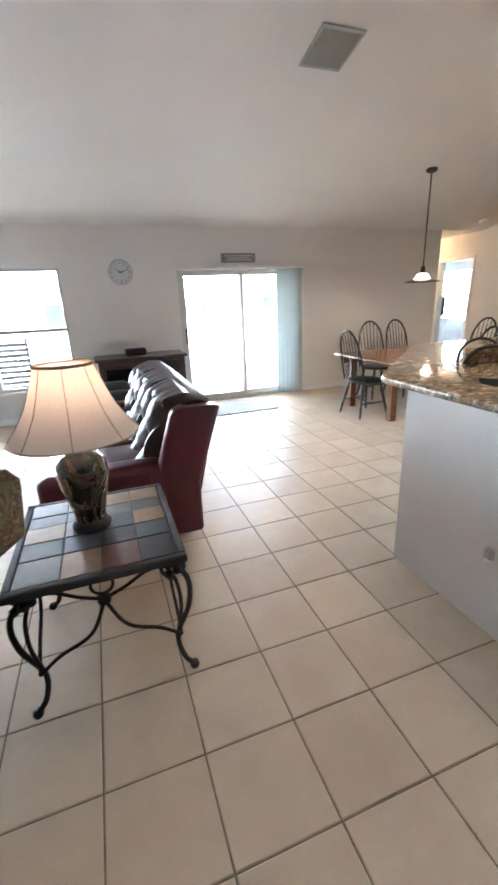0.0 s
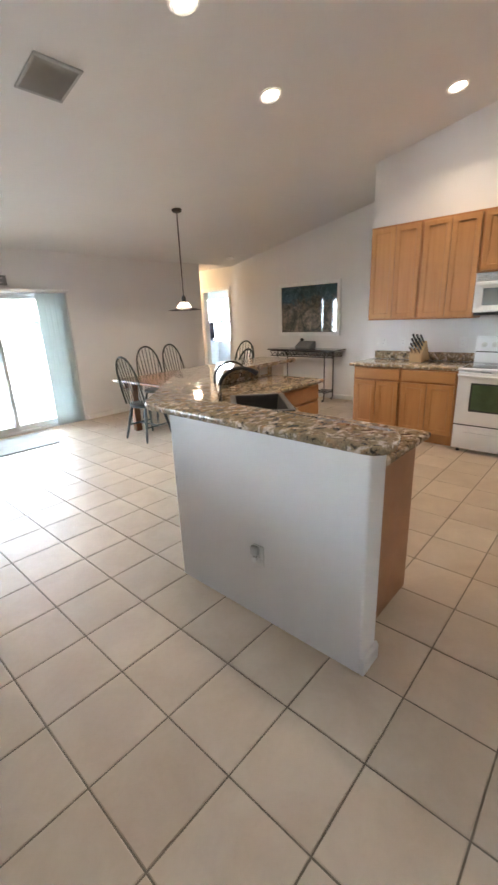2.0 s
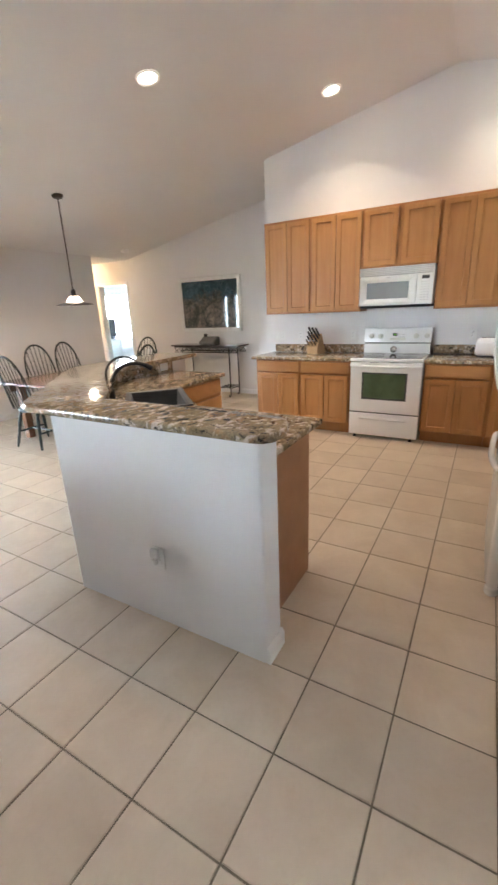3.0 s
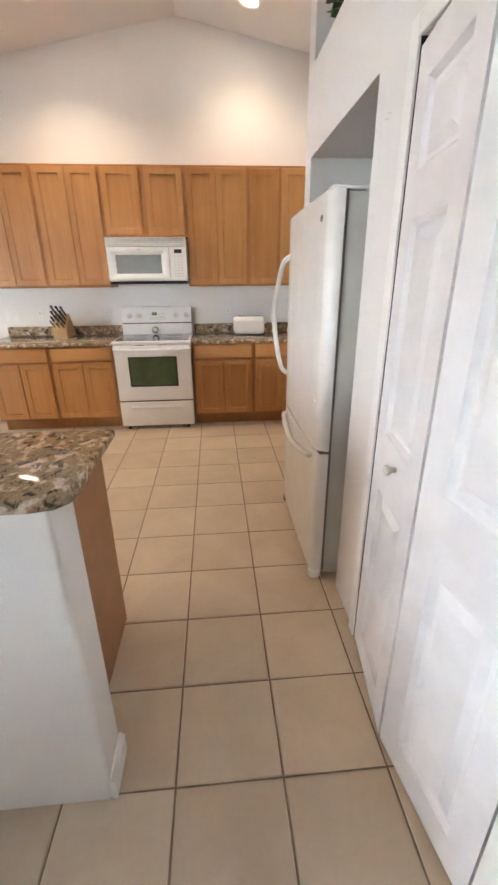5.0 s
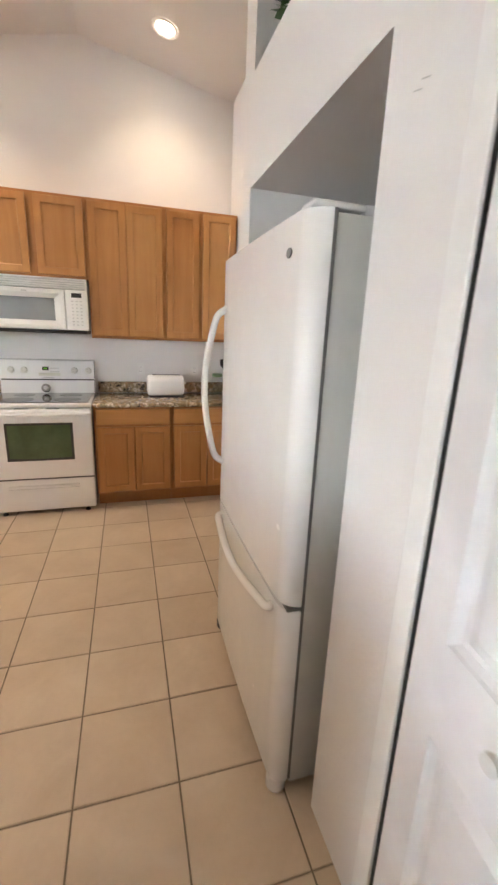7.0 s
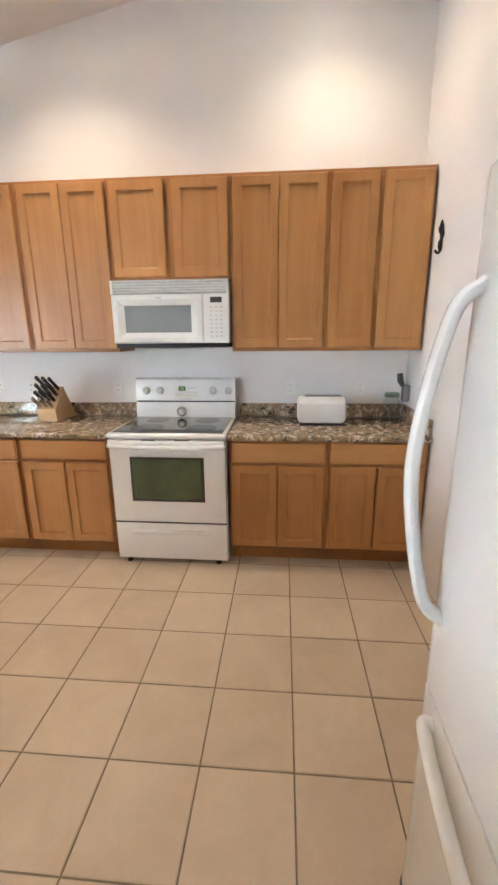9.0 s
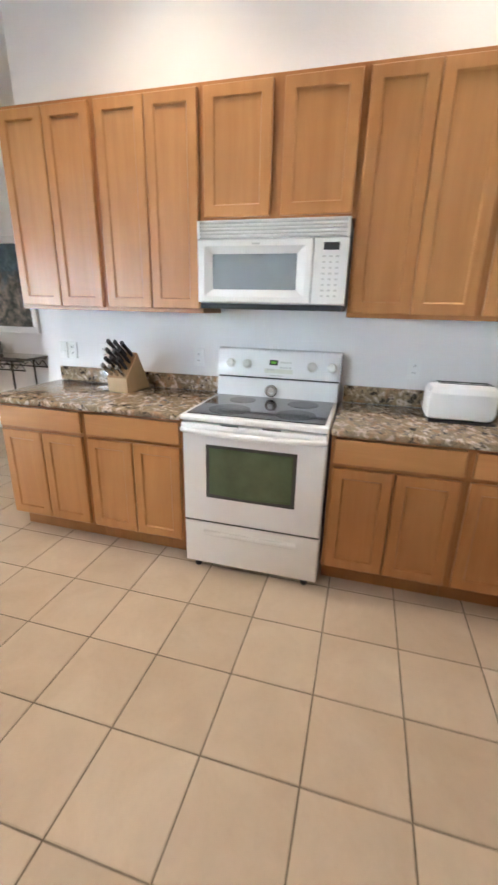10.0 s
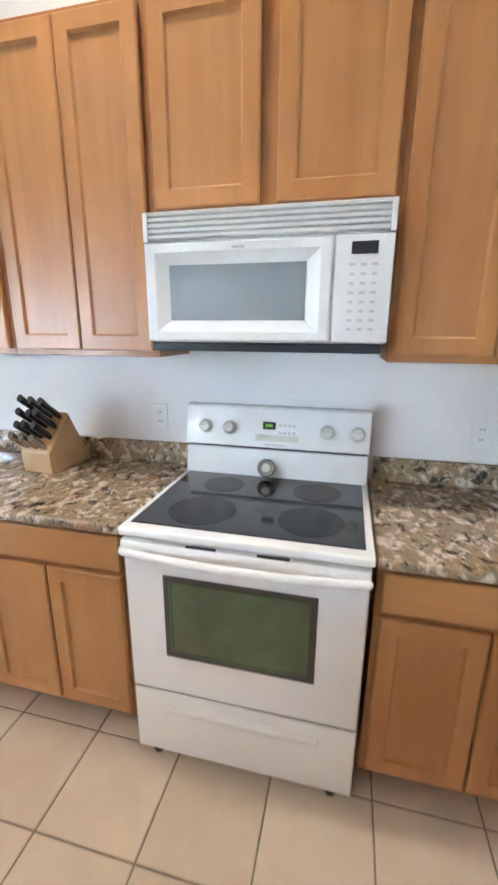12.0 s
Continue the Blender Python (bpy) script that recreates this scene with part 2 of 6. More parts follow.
def thin_glass(name, tint=(1, 1, 1), gloss=0.02, amount=1.0):
    n = Nodes(name)
    out = n.t.nodes["Material Output"]
    clear, shine, mixer = n.add("BsdfTransparent"), n.add("BsdfGlossy"), n.add("MixShader")
    clear.inputs[0].default_value = (*tint, 1)
    shine.inputs["Roughness"].default_value = gloss
    f, p, s = n.add("LayerWeight", Blend=0.5), n.add("Math", operation="POWER"), n.add("MapRange")
    n.link(f.outputs["Facing"], p.inputs[0])
    p.inputs[1].default_value = 5.0
    n.link(p.outputs[0], s.inputs[0])
    s.inputs["To Min"].default_value, s.inputs["To Max"].default_value = 0.04, 0.9
    n.link(s.outputs[0], mixer.inputs[0])
    n.link(clear.outputs[0], mixer.inputs[1])
    n.link(shine.outputs[0], mixer.inputs[2])
    n.link(mixer.outputs[0], out.inputs[0])
    return n.m


def glowing(name, colour, strength):
    n = Nodes(name)
    n.set(Base_Color=(*colour, 1), Emission_Color=(*colour, 1), Emission_Strength=strength, Roughness=0.4)
    return n.m


def leather(name, colour, rough=0.3):
    n = Nodes(name)
    v = n.add("TexVoronoi", Scale=130.0)
    n.link(n.coords(), v.inputs["Vector"])
    lo = tuple(c * 0.7 for c in colour)
    n.link(n.ramp(n.noise(5, 5), (0.3, lo), (0.7, colour)), n.b.inputs["Base Color"])
    n.set(Roughness=rough, Coat_Weight=0.2, Coat_Roughness=0.3)
    n.bump(n.mix(0.4, v.outputs["Distance"], n.noise(14, 4)), 0.25, 0.006)
    return n.m


def slate(name, tone):
    n = Nodes(name)
    cloud = n.ramp(n.noise(9, 6, 0.65), (0.3, (0.62, 0.62, 0.62)), (0.7, (1.25, 1.2, 1.15)))
    n.link(n.mix(1.0, tone, cloud, "MULTIPLY"), n.b.inputs["Base Color"])
    n.set(Roughness=0.33)
    n.bump(n.noise(16, 6, 0.65), 0.35, 0.008)
    return n.m


def patterned(name, stops, scale, rough, bump=0.1, distort=2.0, coat=0.0):
    n = Nodes(name)
    n.link(n.ramp(n.noise(scale, 4, 0.6, None, distort), *stops), n.b.inputs["Base Color"])
    n.set(Roughness=rough, Coat_Weight=coat, Coat_Roughness=0.05)
    if bump:
        n.bump(n.noise(scale * 8, 3), bump, 0.004)
    return n.m


def painting(name):
    n = Nodes(name)
    c = n.coords()
    sep = n.add("SeparateXYZ")
    n.link(c, sep.inputs[0])
    rise = n.add("MapRange")
    n.link(sep.outputs["Z"], rise.inputs[0])
    rise.inputs["From Min"].default_value, rise.inputs["From Max"].default_value = -0.42, 0.42
    big = n.noise(3.2, 6, 0.65, c, 1.2)
    fine = n.noise(17, 6, 0.7, c, 0.6)
    wet = n.ramp(n.mix(0.45, big, fine), (0.32, (0.022, 0.025, 0.024)), (0.45, (0.065, 0.07, 0.064)), (0.53, (0.17, 0.15, 0.125)), (0.64, (0.34, 0.27, 0.22)))
    blue = n.ramp(n.mix(0.5, big, fine), (0.35, (0.016, 0.034, 0.048)), (0.5, (0.032, 0.075, 0.10)), (0.62, (0.075, 0.14, 0.17)))
    fac = n.ramp(n.mix(0.55, rise.outputs[0], big), (0.5, (0, 0, 0)), (0.62, (1, 1, 1)))
    n.link(n.mix(fac, wet, blue), n.b.inputs["Base Color"])
    n.set(Roughness=0.06, Coat_Weight=1.0, Coat_Roughness=0.02)
    return n.m


WALL = wall_paint("wall_paint_white", (0.80, 0.788, 0.778))
CEIL = wall_paint("ceiling_paint_white", (0.78, 0.775, 0.76))
TRIM = plain("trim_paint_white", (0.82, 0.82, 0.81), 0.35, bump=0.03)
DOOR_WHITE = plain("door_paint_white", (0.765, 0.765, 0.785), 0.38, bump=0.015, grain=90)
GROUT = plain("grout_brown", (0.185, 0.15, 0.11), 0.9, vary=0.3, scale=9)
TILE = tile_clay("beige_ceramic_tile", False)
TILE_FAR = tile_clay("beige_ceramic_tile_rest", True)
OAK = wood("honey_oak", (0.545, 0.272, 0.098), (0.39, 0.168, 0.048), grain=(10, 10, 0.8))
OAK_FLAT = wood("honey_oak_cross", (0.545, 0.272, 0.098), (0.39, 0.168, 0.048), grain=(10, 0.8, 10))
# Oak copy darkened for the shade between doors and under the fronts.
OAK_SHADE = wood("oak_shaded_frame", (0.45, 0.205, 0.066), (0.34, 0.14, 0.042))
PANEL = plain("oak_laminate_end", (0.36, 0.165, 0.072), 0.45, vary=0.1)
GRANITE = granite("brown_granite")
ENAMEL = plain("white_enamel", (0.86, 0.86, 0.855), 0.18, vary=0.015, bump=0.0, coat=0.3)
PLASTIC = plain("white_plastic", (0.80, 0.80, 0.78), 0.3, vary=0.02, bump=0.03)
FRIDGE = plain("fridge_white_enamel", (0.79, 0.79, 0.775), 0.24, vary=0.02, bump=0.12, grain=160, coat=0.2)
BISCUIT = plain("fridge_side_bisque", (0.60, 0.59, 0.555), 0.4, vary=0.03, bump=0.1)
BLACKGLASS = plain("black_ceramic_glass", (0.012, 0.012, 0.014), 0.07, vary=0.1, bump=0.0, coat=0.6)
BURNER = plain("burner_print", (0.013, 0.013, 0.014), 0.13, bump=0.0)
PRINT = plain("faint_grey_print", (0.58, 0.58, 0.56), 0.4, bump=0.0)
# The green of a reflection is put into this glass's base colour.
OVENGLASS = plain("oven_glass_green_reflection", (0.080, 0.125, 0.068), 0.06, vary=0.2, bump=0.0, coat=0.8)
MWGLASS = plain("microwave_window_mesh", (0.29, 0.32, 0.335), 0.2, vary=0.04, grain=900, bump=0.2)
DARK = plain("dark_plastic", (0.02, 0.02, 0.022), 0.4)
GASKET = plain("grey_rubber", (0.16, 0.16, 0.155), 0.7)
GREYP = plain("pale_grey_print", (0.55, 0.55, 0.54), 0.5)
LCD = glowing("green_display", (0.16, 0.42, 0.05), 0.05)
IRON = plain("wrought_iron_black", (0.018, 0.016, 0.016), 0.45, metal=0.4, vary=0.3, bump=0.25)
CHAIRPAINT = plain("dark_green_black_paint", (0.016, 0.024, 0.023), 0.3, vary=0.3, bump=0.1)
TABLEWOOD = wood("brown_table_wood", (0.26, 0.12, 0.055), (0.15, 0.065, 0.03), grain=(1.6, 24, 24), gloss=0.2)
BRONZE = plain("dark_bronze", (0.050, 0.040, 0.034), 0.42, metal=0.45, vary=0.25)
OILED = plain("oil_rubbed_bronze", (0.022, 0.019, 0.017), 0.5, metal=0.0, vary=0.3)
SINKMAT = plain("dark_composite_sink", (0.075, 0.075, 0.076), 0.42, vary=0.25)
LEATHER = leather("maroon_leather", (0.105, 0.012, 0.024), 0.36)
LEATHER_DARK = leather("dark_maroon_leather", (0.04, 0.017, 0.020), 0.36)
TEAL = leather("dark_teal_leather", (0.04, 0.06, 0.065), 0.4)
SLATES = [slate("blue_grey_slate", (0.055, 0.068, 0.085)), slate("charcoal_slate", (0.036, 0.038, 0.044)), slate("tan_slate", (0.25, 0.175, 0.10)), slate("rust_slate", (0.13, 0.058, 0.04)), slate("grey_slate", (0.125, 0.12, 0.13))]
URN = patterned("painted_urn_glaze", [(0.30, (0.010, 0.009, 0.009)), (0.42, (0.07, 0.014, 0.014)), (0.48, (0.20, 0.15, 0.085)), (0.52, (0.012, 0.028, 0.021)), (0.62, (0.010, 0.013, 0.011)), (0.76, (0.15, 0.10, 0.05))], 6, 0.14, 0.0, 1.6, 0.8)
PAISLEY = patterned("olive_paisley_weave", [(0.32, (0.10, 0.085, 0.045)), (0.45, (0.23, 0.21, 0.11)), (0.55, (0.14, 0.06, 0.035)), (0.68, (0.31, 0.28, 0.17))], 16, 0.9, 0.4, 2.0)
RUST = patterned("rust_paisley_weave", [(0.32, (0.16, 0.05, 0.03)), (0.5, (0.30, 0.13, 0.07)), (0.68, (0.20, 0.15, 0.08))], 16, 0.9, 0.4, 2.0)
RUG = plain("grey_mat_weave", (0.30, 0.30, 0.285), 0.95, vary=0.12, grain=400, bump=0.6)
BLIND = plain("pale_aqua_vane", (0.52, 0.57, 0.56), 0.6, vary=0.03)
ALU = plain("white_aluminium", (0.62, 0.63, 0.63), 0.4, bump=0.0)
STAND = wood("dark_media_wood", (0.055, 0.035, 0.028), (0.025, 0.016, 0.014), grain=(2, 20, 20))
PAINTING = painting("dark_landscape_print")
KNIFEWOOD = wood("pale_beech", (0.62, 0.42, 0.22), (0.50, 0.31, 0.15), grain=(20, 20, 3))
CONSOLETOP = patterned("dark_stone_top", [(0.3, (0.03, 0.028, 0.026)), (0.6, (0.12, 0.11, 0.10)), (0.75, (0.22, 0.20, 0.18))], 12, 0.15, 0.0, 1.0, 0.4)
PLAQUE = plain("grey_wood_plaque", (0.24, 0.24, 0.24), 0.7, vary=0.2)
CLOCKFACE = plain("pale_clock_face", (0.55, 0.56, 0.58), 0.35, vary=0.04)
PANE = thin_glass("window_glass")
JAR = thin_glass("jar_glass", (0.93, 0.96, 0.95), 0.03)
LEAF = patterned("green_leaf", [(0.3, (0.015, 0.05, 0.015)), (0.7, (0.05, 0.12, 0.035))], 20, 0.45, 0.2)
GREENLID = plain("green_jar_lid", (0.09, 0.14, 0.07), 0.4)
PATIO = plain("pale_concrete", (0.78, 0.765, 0.74), 0.85, vary=0.08, scale=2)
GRASS = patterned("lawn", [(0.3, (0.05, 0.10, 0.02)), (0.7, (0.11, 0.17, 0.05))], 4, 0.9, 0.5)
HEDGE = patterned("hedge_leaf", [(0.3, (0.03, 0.07, 0.02)), (0.7, (0.09, 0.15, 0.05))], 8, 0.8, 0.3)
# Pale slats given a darker colour so they show against the glare.
SLATGREY = plain("darkened_slat_grey", (0.075, 0.078, 0.08), 0.6)
FARGLASS = plain("shaded_window_glass", (0.035, 0.045, 0.045), 0.3, bump=0.0)
STUCCO = plain("white_stucco", (0.84, 0.83, 0.80), 0.9, vary=0.04)
BEDSPREAD = plain("pale_fabric", (0.62, 0.62, 0.62), 0.9)
STEEL = plain("knife_steel", (0.5, 0.5, 0.5), 0.25, metal=1.0)
CHROME = plain("satin_nickel", (0.55, 0.54, 0.52), 0.22, metal=1.0, bump=0.0)
BULBGLOW = glowing("lit_bulb_lens", (1.0, 0.86, 0.68), 4.0)
PENDGLASS = glowing("lit_frosted_glass", (1.0, 0.78, 0.55), 1.0)
# Emission stands in for sky and sunlit distance, and lights the rooms.
SKYCARD = glowing("glowing_distance_card", (0.75, 0.89, 1.0), GLOW_SKY)


def shade_cloth():
    n = Nodes("cream_lamp_fabric")
    out = n.t.nodes["Material Output"]
    d, tr, mx = n.add("BsdfDiffuse"), n.add("BsdfTranslucent"), n.add("MixShader")
    col = n.ramp(n.noise(160, 4), (0.3, (0.74, 0.66, 0.61)), (0.7, (0.82, 0.74, 0.69)))
    n.link(col, d.inputs[0])
    n.link(col, tr.inputs[0])
    mx.inputs[0].default_value = 0.55
    n.link(d.outputs[0], mx.inputs[1])
    n.link(tr.outputs[0], mx.inputs[2])
    n.link(mx.outputs[0], out.inputs[0])
    return n.m


SHADE = shade_cloth()
VENTGREY = plain("vent_grey_paint", (0.40, 0.41, 0.40), 0.5)
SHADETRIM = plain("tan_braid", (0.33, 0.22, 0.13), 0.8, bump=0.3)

# ---- the shell ----
RIDGE, NORTH, WEST, EAST, SOUTH = 0.4, 6.3, -7.8, 2.2, -2.6


def ceil_z(y):
    return 2.53 + 0.195 * (NORTH - y) if y > RIDGE else 2.53 + 0.195 * (NORTH - RIDGE) - 0.19 * (RIDGE - y)


def setting(name, bm, material, label=""):
    return tagged(part(name, bm, material), label, kind="structure")


def along_x(y, sign=1):
    return lambda u, w, z: (u, y + sign * w, z)


def along_y(x, sign=1):
    return lambda u, w, z: (x + sign * w, u, z)


# WIN is widened west, out of view, to add daylight on the half wall.
WIN = (-7.55, -4.965, 0.45, 2.025)
SLIDER = (-3.415, -1.41, 0.0, 1.985)
setting("wall_north", holed(WEST, 1.3, (lambda u: ceil_z(NORTH) + 0.1, ()), [WIN, SLIDER], along_x(NORTH), 0.15), WALL, "white textured wall with window and sliding door")
HALLDOOR = (6.42, 7.22, 0.0, 2.09)
setting("wall_east", holed(2.4, 9.2, (lambda u: ceil_z(u) + 0.1 if u < NORTH else 2.7, (NORTH,)), [HALLDOOR], along_y(EAST), 0.13), WALL, "white textured wall with framed picture")
setting("wall_kitchen", holed(-1.0, 2.55, (lambda u: ceil_z(u) + 0.1, (RIDGE,)), [], along_y(0.96), 0.12), WALL, "white wall behind the stove")
setting("wall_return", holed(1.08, EAST, (lambda u: ceil_z(2.55) + 0.1, ()), [], along_x(2.55, -1), 0.12), WALL, "white wall end beside the kitchen")
setting("wall_kitchen_side", holed(-1.1, 0.96, (lambda u: ceil_z(-0.85) + 0.1, ()), [], along_x(-0.85, -1), 0.12), WALL, "white side wall beside the counter")
PANTRY = (-3.425, -2.565, 0.0, 2.06)
NICHE = (-2.245, -1.24, 0.0, 2.105)
LEDGE = (-2.245, -1.24, 2.52, 3.3)
setting("wall_pantry", holed(-3.6, -1.1, (lambda u: ceil_z(-0.41) + 0.1, ()), [PANTRY, NICHE, LEDGE], along_x(-0.41, -1), 0.11), WALL, "white wall with fridge niche and pantry door")
bm = box(-1.24, -1.1, -0.85, -0.52, 0, ceil_z(-0.85) + 0.1)
setting("wall_niche_end", bm, WALL)
bm = box(-1.24, -1.1, -1.25, -0.97, 0, 3.4)
box(-2.345, -2.245, -1.25, -0.52, 0, 3.45, bm=bm)
box(-2.245, -1.24, -1.36, -1.25, 0, 3.4, bm=bm)
box(-2.245, -1.24, -1.25, -0.52, 2.105, 2.52, bm=bm)
box(-2.245, -1.24, -1.25, -0.52, 3.3, 3.36, bm=bm)
setting("wall_niche", bm, WALL, "white recess walls round the fridge")
bm = box(-3.6, -3.49, -1.25, -0.52, 0, 3.3)
box(-3.6, -2.345, -1.36, -1.25, 0, 3.3, bm=bm)
setting("wall_closet", bm, WALL)
setting("wall_west", holed(SOUTH, NORTH, (lambda u: ceil_z(u) + 0.1, (RIDGE,)), [], along_y(WEST, -1), 0.15), WALL)
setting("wall_south", holed(WEST, -3.5, (lambda u: ceil_z(SOUTH) + 0.1, ()), [], along_x(SOUTH, -1), 0.15), WALL)
setting("wall_foyer", holed(SOUTH, -1.36, (lambda u: ceil_z(u) + 0.1, ()), [], along_y(-3.6), 0.1), WALL)
setting("wall_hall", holed(NORTH + 0.15, 9.2, (lambda u: 2.7, ()), [], along_y(1.3, -1), 0.13), WALL)
setting("wall_hall_end", holed(1.17, 2.33, (lambda u: 2.7, ()), [], along_x(9.2), 0.1), WALL)

own = bmesh.new()
prof = [(SOUTH - 0.15, ceil_z(SOUTH - 0.15)), (RIDGE, ceil_z(RIDGE)), (NORTH + 0.0, ceil_z(NORTH)), (9.3, ceil_z(NORTH))]
vs = [[own.verts.new((x, y, z + d)) for y, z in prof] for x in (WEST - 0.15, 2.35) for d in (0, 0.12)]
a, at, b, bt = vs
for i in range(3):
    own.faces.new((a[i], a[i + 1], b[i + 1], b[i]))
    own.faces.new((at[i], bt[i], bt[i + 1], at[i + 1]))
    own.faces.new((a[i], at[i], at[i + 1], a[i + 1]))
    own.faces.new((b[i], b[i + 1], bt[i + 1], bt[i]))
own.faces.new((a[0], b[0], bt[0], at[0]))
own.faces.new((a[3], at[3], bt[3], b[3]))
setting("ceiling", own, CEIL, "white vaulted ceiling with ridge over the kitchen")
floor = setting("floor", box(WEST, 2.35, SOUTH, 9.2, -0.12, -0.003), GROUT, "beige ceramic tile floor with dark grout")


def board(bm, p, q, off, h=0.085, t=0.014):
    """Baseboard from p to q, on the side given by off."""
    p, q, off = Vector((*p, 0)), Vector((*q, 0)), Vector((*off, 0))
    own = bmesh.new()
    ring = []
    for s in (p, q):
        ring.append([own.verts.new(s + off * d + Vector((0, 0, z))) for d, z in ((0, 0.0), (t, 0.0), (t, h - 0.015), (t * 0.4, h), (0, h))])
    for k in range(5):
        own.faces.new((ring[0][k], ring[0][(k + 1) % 5], ring[1][(k + 1) % 5], ring[1][k]))
    own.faces.new(ring[0])
    own.faces.new(ring[1][::-1])
    return merge(bm, own)


bm = board(None, (WEST, NORTH), (SLIDER[0] - 0.05, NORTH), (0, -1))
board(bm, (SLIDER[1] + 0.05, NORTH), (1.3, NORTH), (0, -1))
board(bm, (EAST, 2.55), (EAST, HALLDOOR[0] - 0.06), (-1, 0))
board(bm, (1.0, 2.55), (EAST, 2.55), (0, 1))
board(bm, (1.3, NORTH), (1.3, 9.2), (1, 0))
setting("baseboard", bm, TRIM)

def slab_roof(x0, x1, y0, y1, z0, z1):
    """A low gabled roof with its ridge along x."""
    own = bmesh.new()
    ym = (y0 + y1) / 2
    ends = [[own.verts.new((x, y, z)) for y, z in ((y0, z0), (y1, z0), (ym, z1))] for x in (x0, x1)]
    for k in range(3):
        own.faces.new((ends[0][k], ends[0][(k + 1) % 3], ends[1][(k + 1) % 3], ends[1][k]))
    own.faces.new(ends[0][::-1])
    own.faces.new(ends[1])
    return own


# ---- sliding door ----
slider = thing("door_1", (-2.4, NORTH, 0), "white aluminium sliding glass door, closed, daylight outside", "sliding door", kind="structure")
x0, x1, zt = SLIDER[0], SLIDER[1], SLIDER[3]
bm = box(x0, x0 + 0.045, NORTH + 0.02, NORTH + 0.14, 0, zt)
box(x1 - 0.045, x1, NORTH + 0.02, NORTH + 0.14, 0, zt, bm=bm)
box(x0 + 0.045, x1 - 0.045, NORTH + 0.02, NORTH + 0.14, zt - 0.045, zt, bm=bm)
box(x0 + 0.045, x1 - 0.045, NORTH + 0.02, NORTH + 0.14, 0.0, 0.035, bm=bm)
part("door_frame", bm, ALU, slider)
for u0, u1, v in ((x0 + 0.045, -2.40, 0.05), (-2.47, x1 - 0.045, 0.10)):
    bm = box(u0, u0 + 0.055, NORTH + v - 0.018, NORTH + v + 0.018, 0.035, zt - 0.045, 0.004, 1)
    box(u1 - 0.055, u1, NORTH + v - 0.018, NORTH + v + 0.018, 0.035, zt - 0.045, 0.004, 1, bm)
    box(u0 + 0.055, u1 - 0.055, NORTH + v - 0.018, NORTH + v + 0.018, 0.035, 0.11, 0.004, 1, bm)
    box(u0 + 0.055, u1 - 0.055, NORTH + v - 0.018, NORTH + v + 0.018, zt - 0.10, zt - 0.045, 0.004, 1, bm)
    sash = part("door_sash", bm, ALU, slider)
    g = part("pane", box(u0 + 0.055, u1 - 0.055, NORTH + v - 0.003, NORTH + v + 0.003, 0.11, zt - 0.10), PANE, sash)
    g.visible_shadow = False
bm = box(x0 + 0.062, x0 + 0.082, NORTH + 0.005, NORTH + 0.032, 0.92, 1.16, 0.006)
part("handle", bm, DARK, slider, "dark pull handle")
# vertical blind, drawn aside, and its head rail
blind = thing("vertical_blind", (-1.62, NORTH, 1.97), "pale aqua vertical blind stacked open beside sliding door", "blind")
bm = box(x0 - 0.02, x1 + 0.02, NORTH - 0.075, NORTH - 0.004, 1.965, 2.01, 0.006)
part("head_rail", bm, TRIM, blind)
for k in range(11):
    x = -1.86 + 0.038 * k
    bm = bmesh.new()
    pts = [(x + 0.034 * s, NORTH - 0.04 + 0.033 * s * (1 if k % 2 else 0.8) + 0.006 * math.cos(s * 1.5)) for s in (-1, -0.5, 0, 0.5, 1)]
    prism(pts + [(px + 0.0015, py + 0.0015) for px, py in pts[::-1]], 0.03, 1.95, bm=bm)
    part("vane", bm, BLIND, blind)

# ---- window ----
win = thing("window_1", (-5.9, NORTH, 0.45), "white single-hung window, bright daylight outside", "window", kind="structure")
wx0, wx1, wz0, wz1 = WIN
bm = box(wx0, wx0 + 0.04, NORTH + 0.05, NORTH + 0.13, wz0, wz1)
box(wx1 - 0.04, wx1, NORTH + 0.05, NORTH + 0.13, wz0, wz1, bm=bm)
box(wx0 + 0.04, wx1 - 0.04, NORTH + 0.05, NORTH + 0.13, wz1 - 0.04, wz1, bm=bm)
box(wx0 + 0.04, wx1 - 0.04, NORTH + 0.05, NORTH + 0.13, wz0, wz0 + 0.04, bm=bm)
box(-6.02, -5.94, NORTH + 0.05, NORTH + 0.13, wz0 + 0.04, wz1 - 0.04, bm=bm)
box(wx0 + 0.04, -6.02, NORTH + 0.06, NORTH + 0.12, 1.215, 1.26, bm=bm)
box(-5.94, wx1 - 0.04, NORTH + 0.06, NORTH + 0.12, 1.215, 1.26, bm=bm)
part("window_frame", bm, ALU, win)
part("window_sill", box(wx0 - 0.03, wx1 + 0.03, NORTH - 0.04, NORTH + 0.05, wz0 - 0.03, wz0, 0.006), TRIM, win)
for u0, u1 in ((wx0 + 0.04, -6.02), (-5.94, wx1 - 0.04)):
    for v0, v1 in ((wz0 + 0.04, 1.215), (1.26, wz1 - 0.04)):
        g = part("pane", box(u0, u1, NORTH + 0.085, NORTH + 0.091, v0, v1), PANE, win)
        g.visible_shadow = False

# ---- hall doorway and the bright room behind ----
hall = thing("door_2", (EAST, 6.82, 0), "white cased doorway open to a bright room", "doorway", kind="structure")
y0, y1, zd = HALLDOOR[0], HALLDOOR[1], HALLDOOR[3]
bm = box(EAST - 0.016, EAST - 0.001, y0 - 0.06, y0, 0, zd + 0.06, 0.003)
box(EAST - 0.016, EAST - 0.001, y1, y1 + 0.06, 0, zd + 0.06, 0.003, bm=bm)
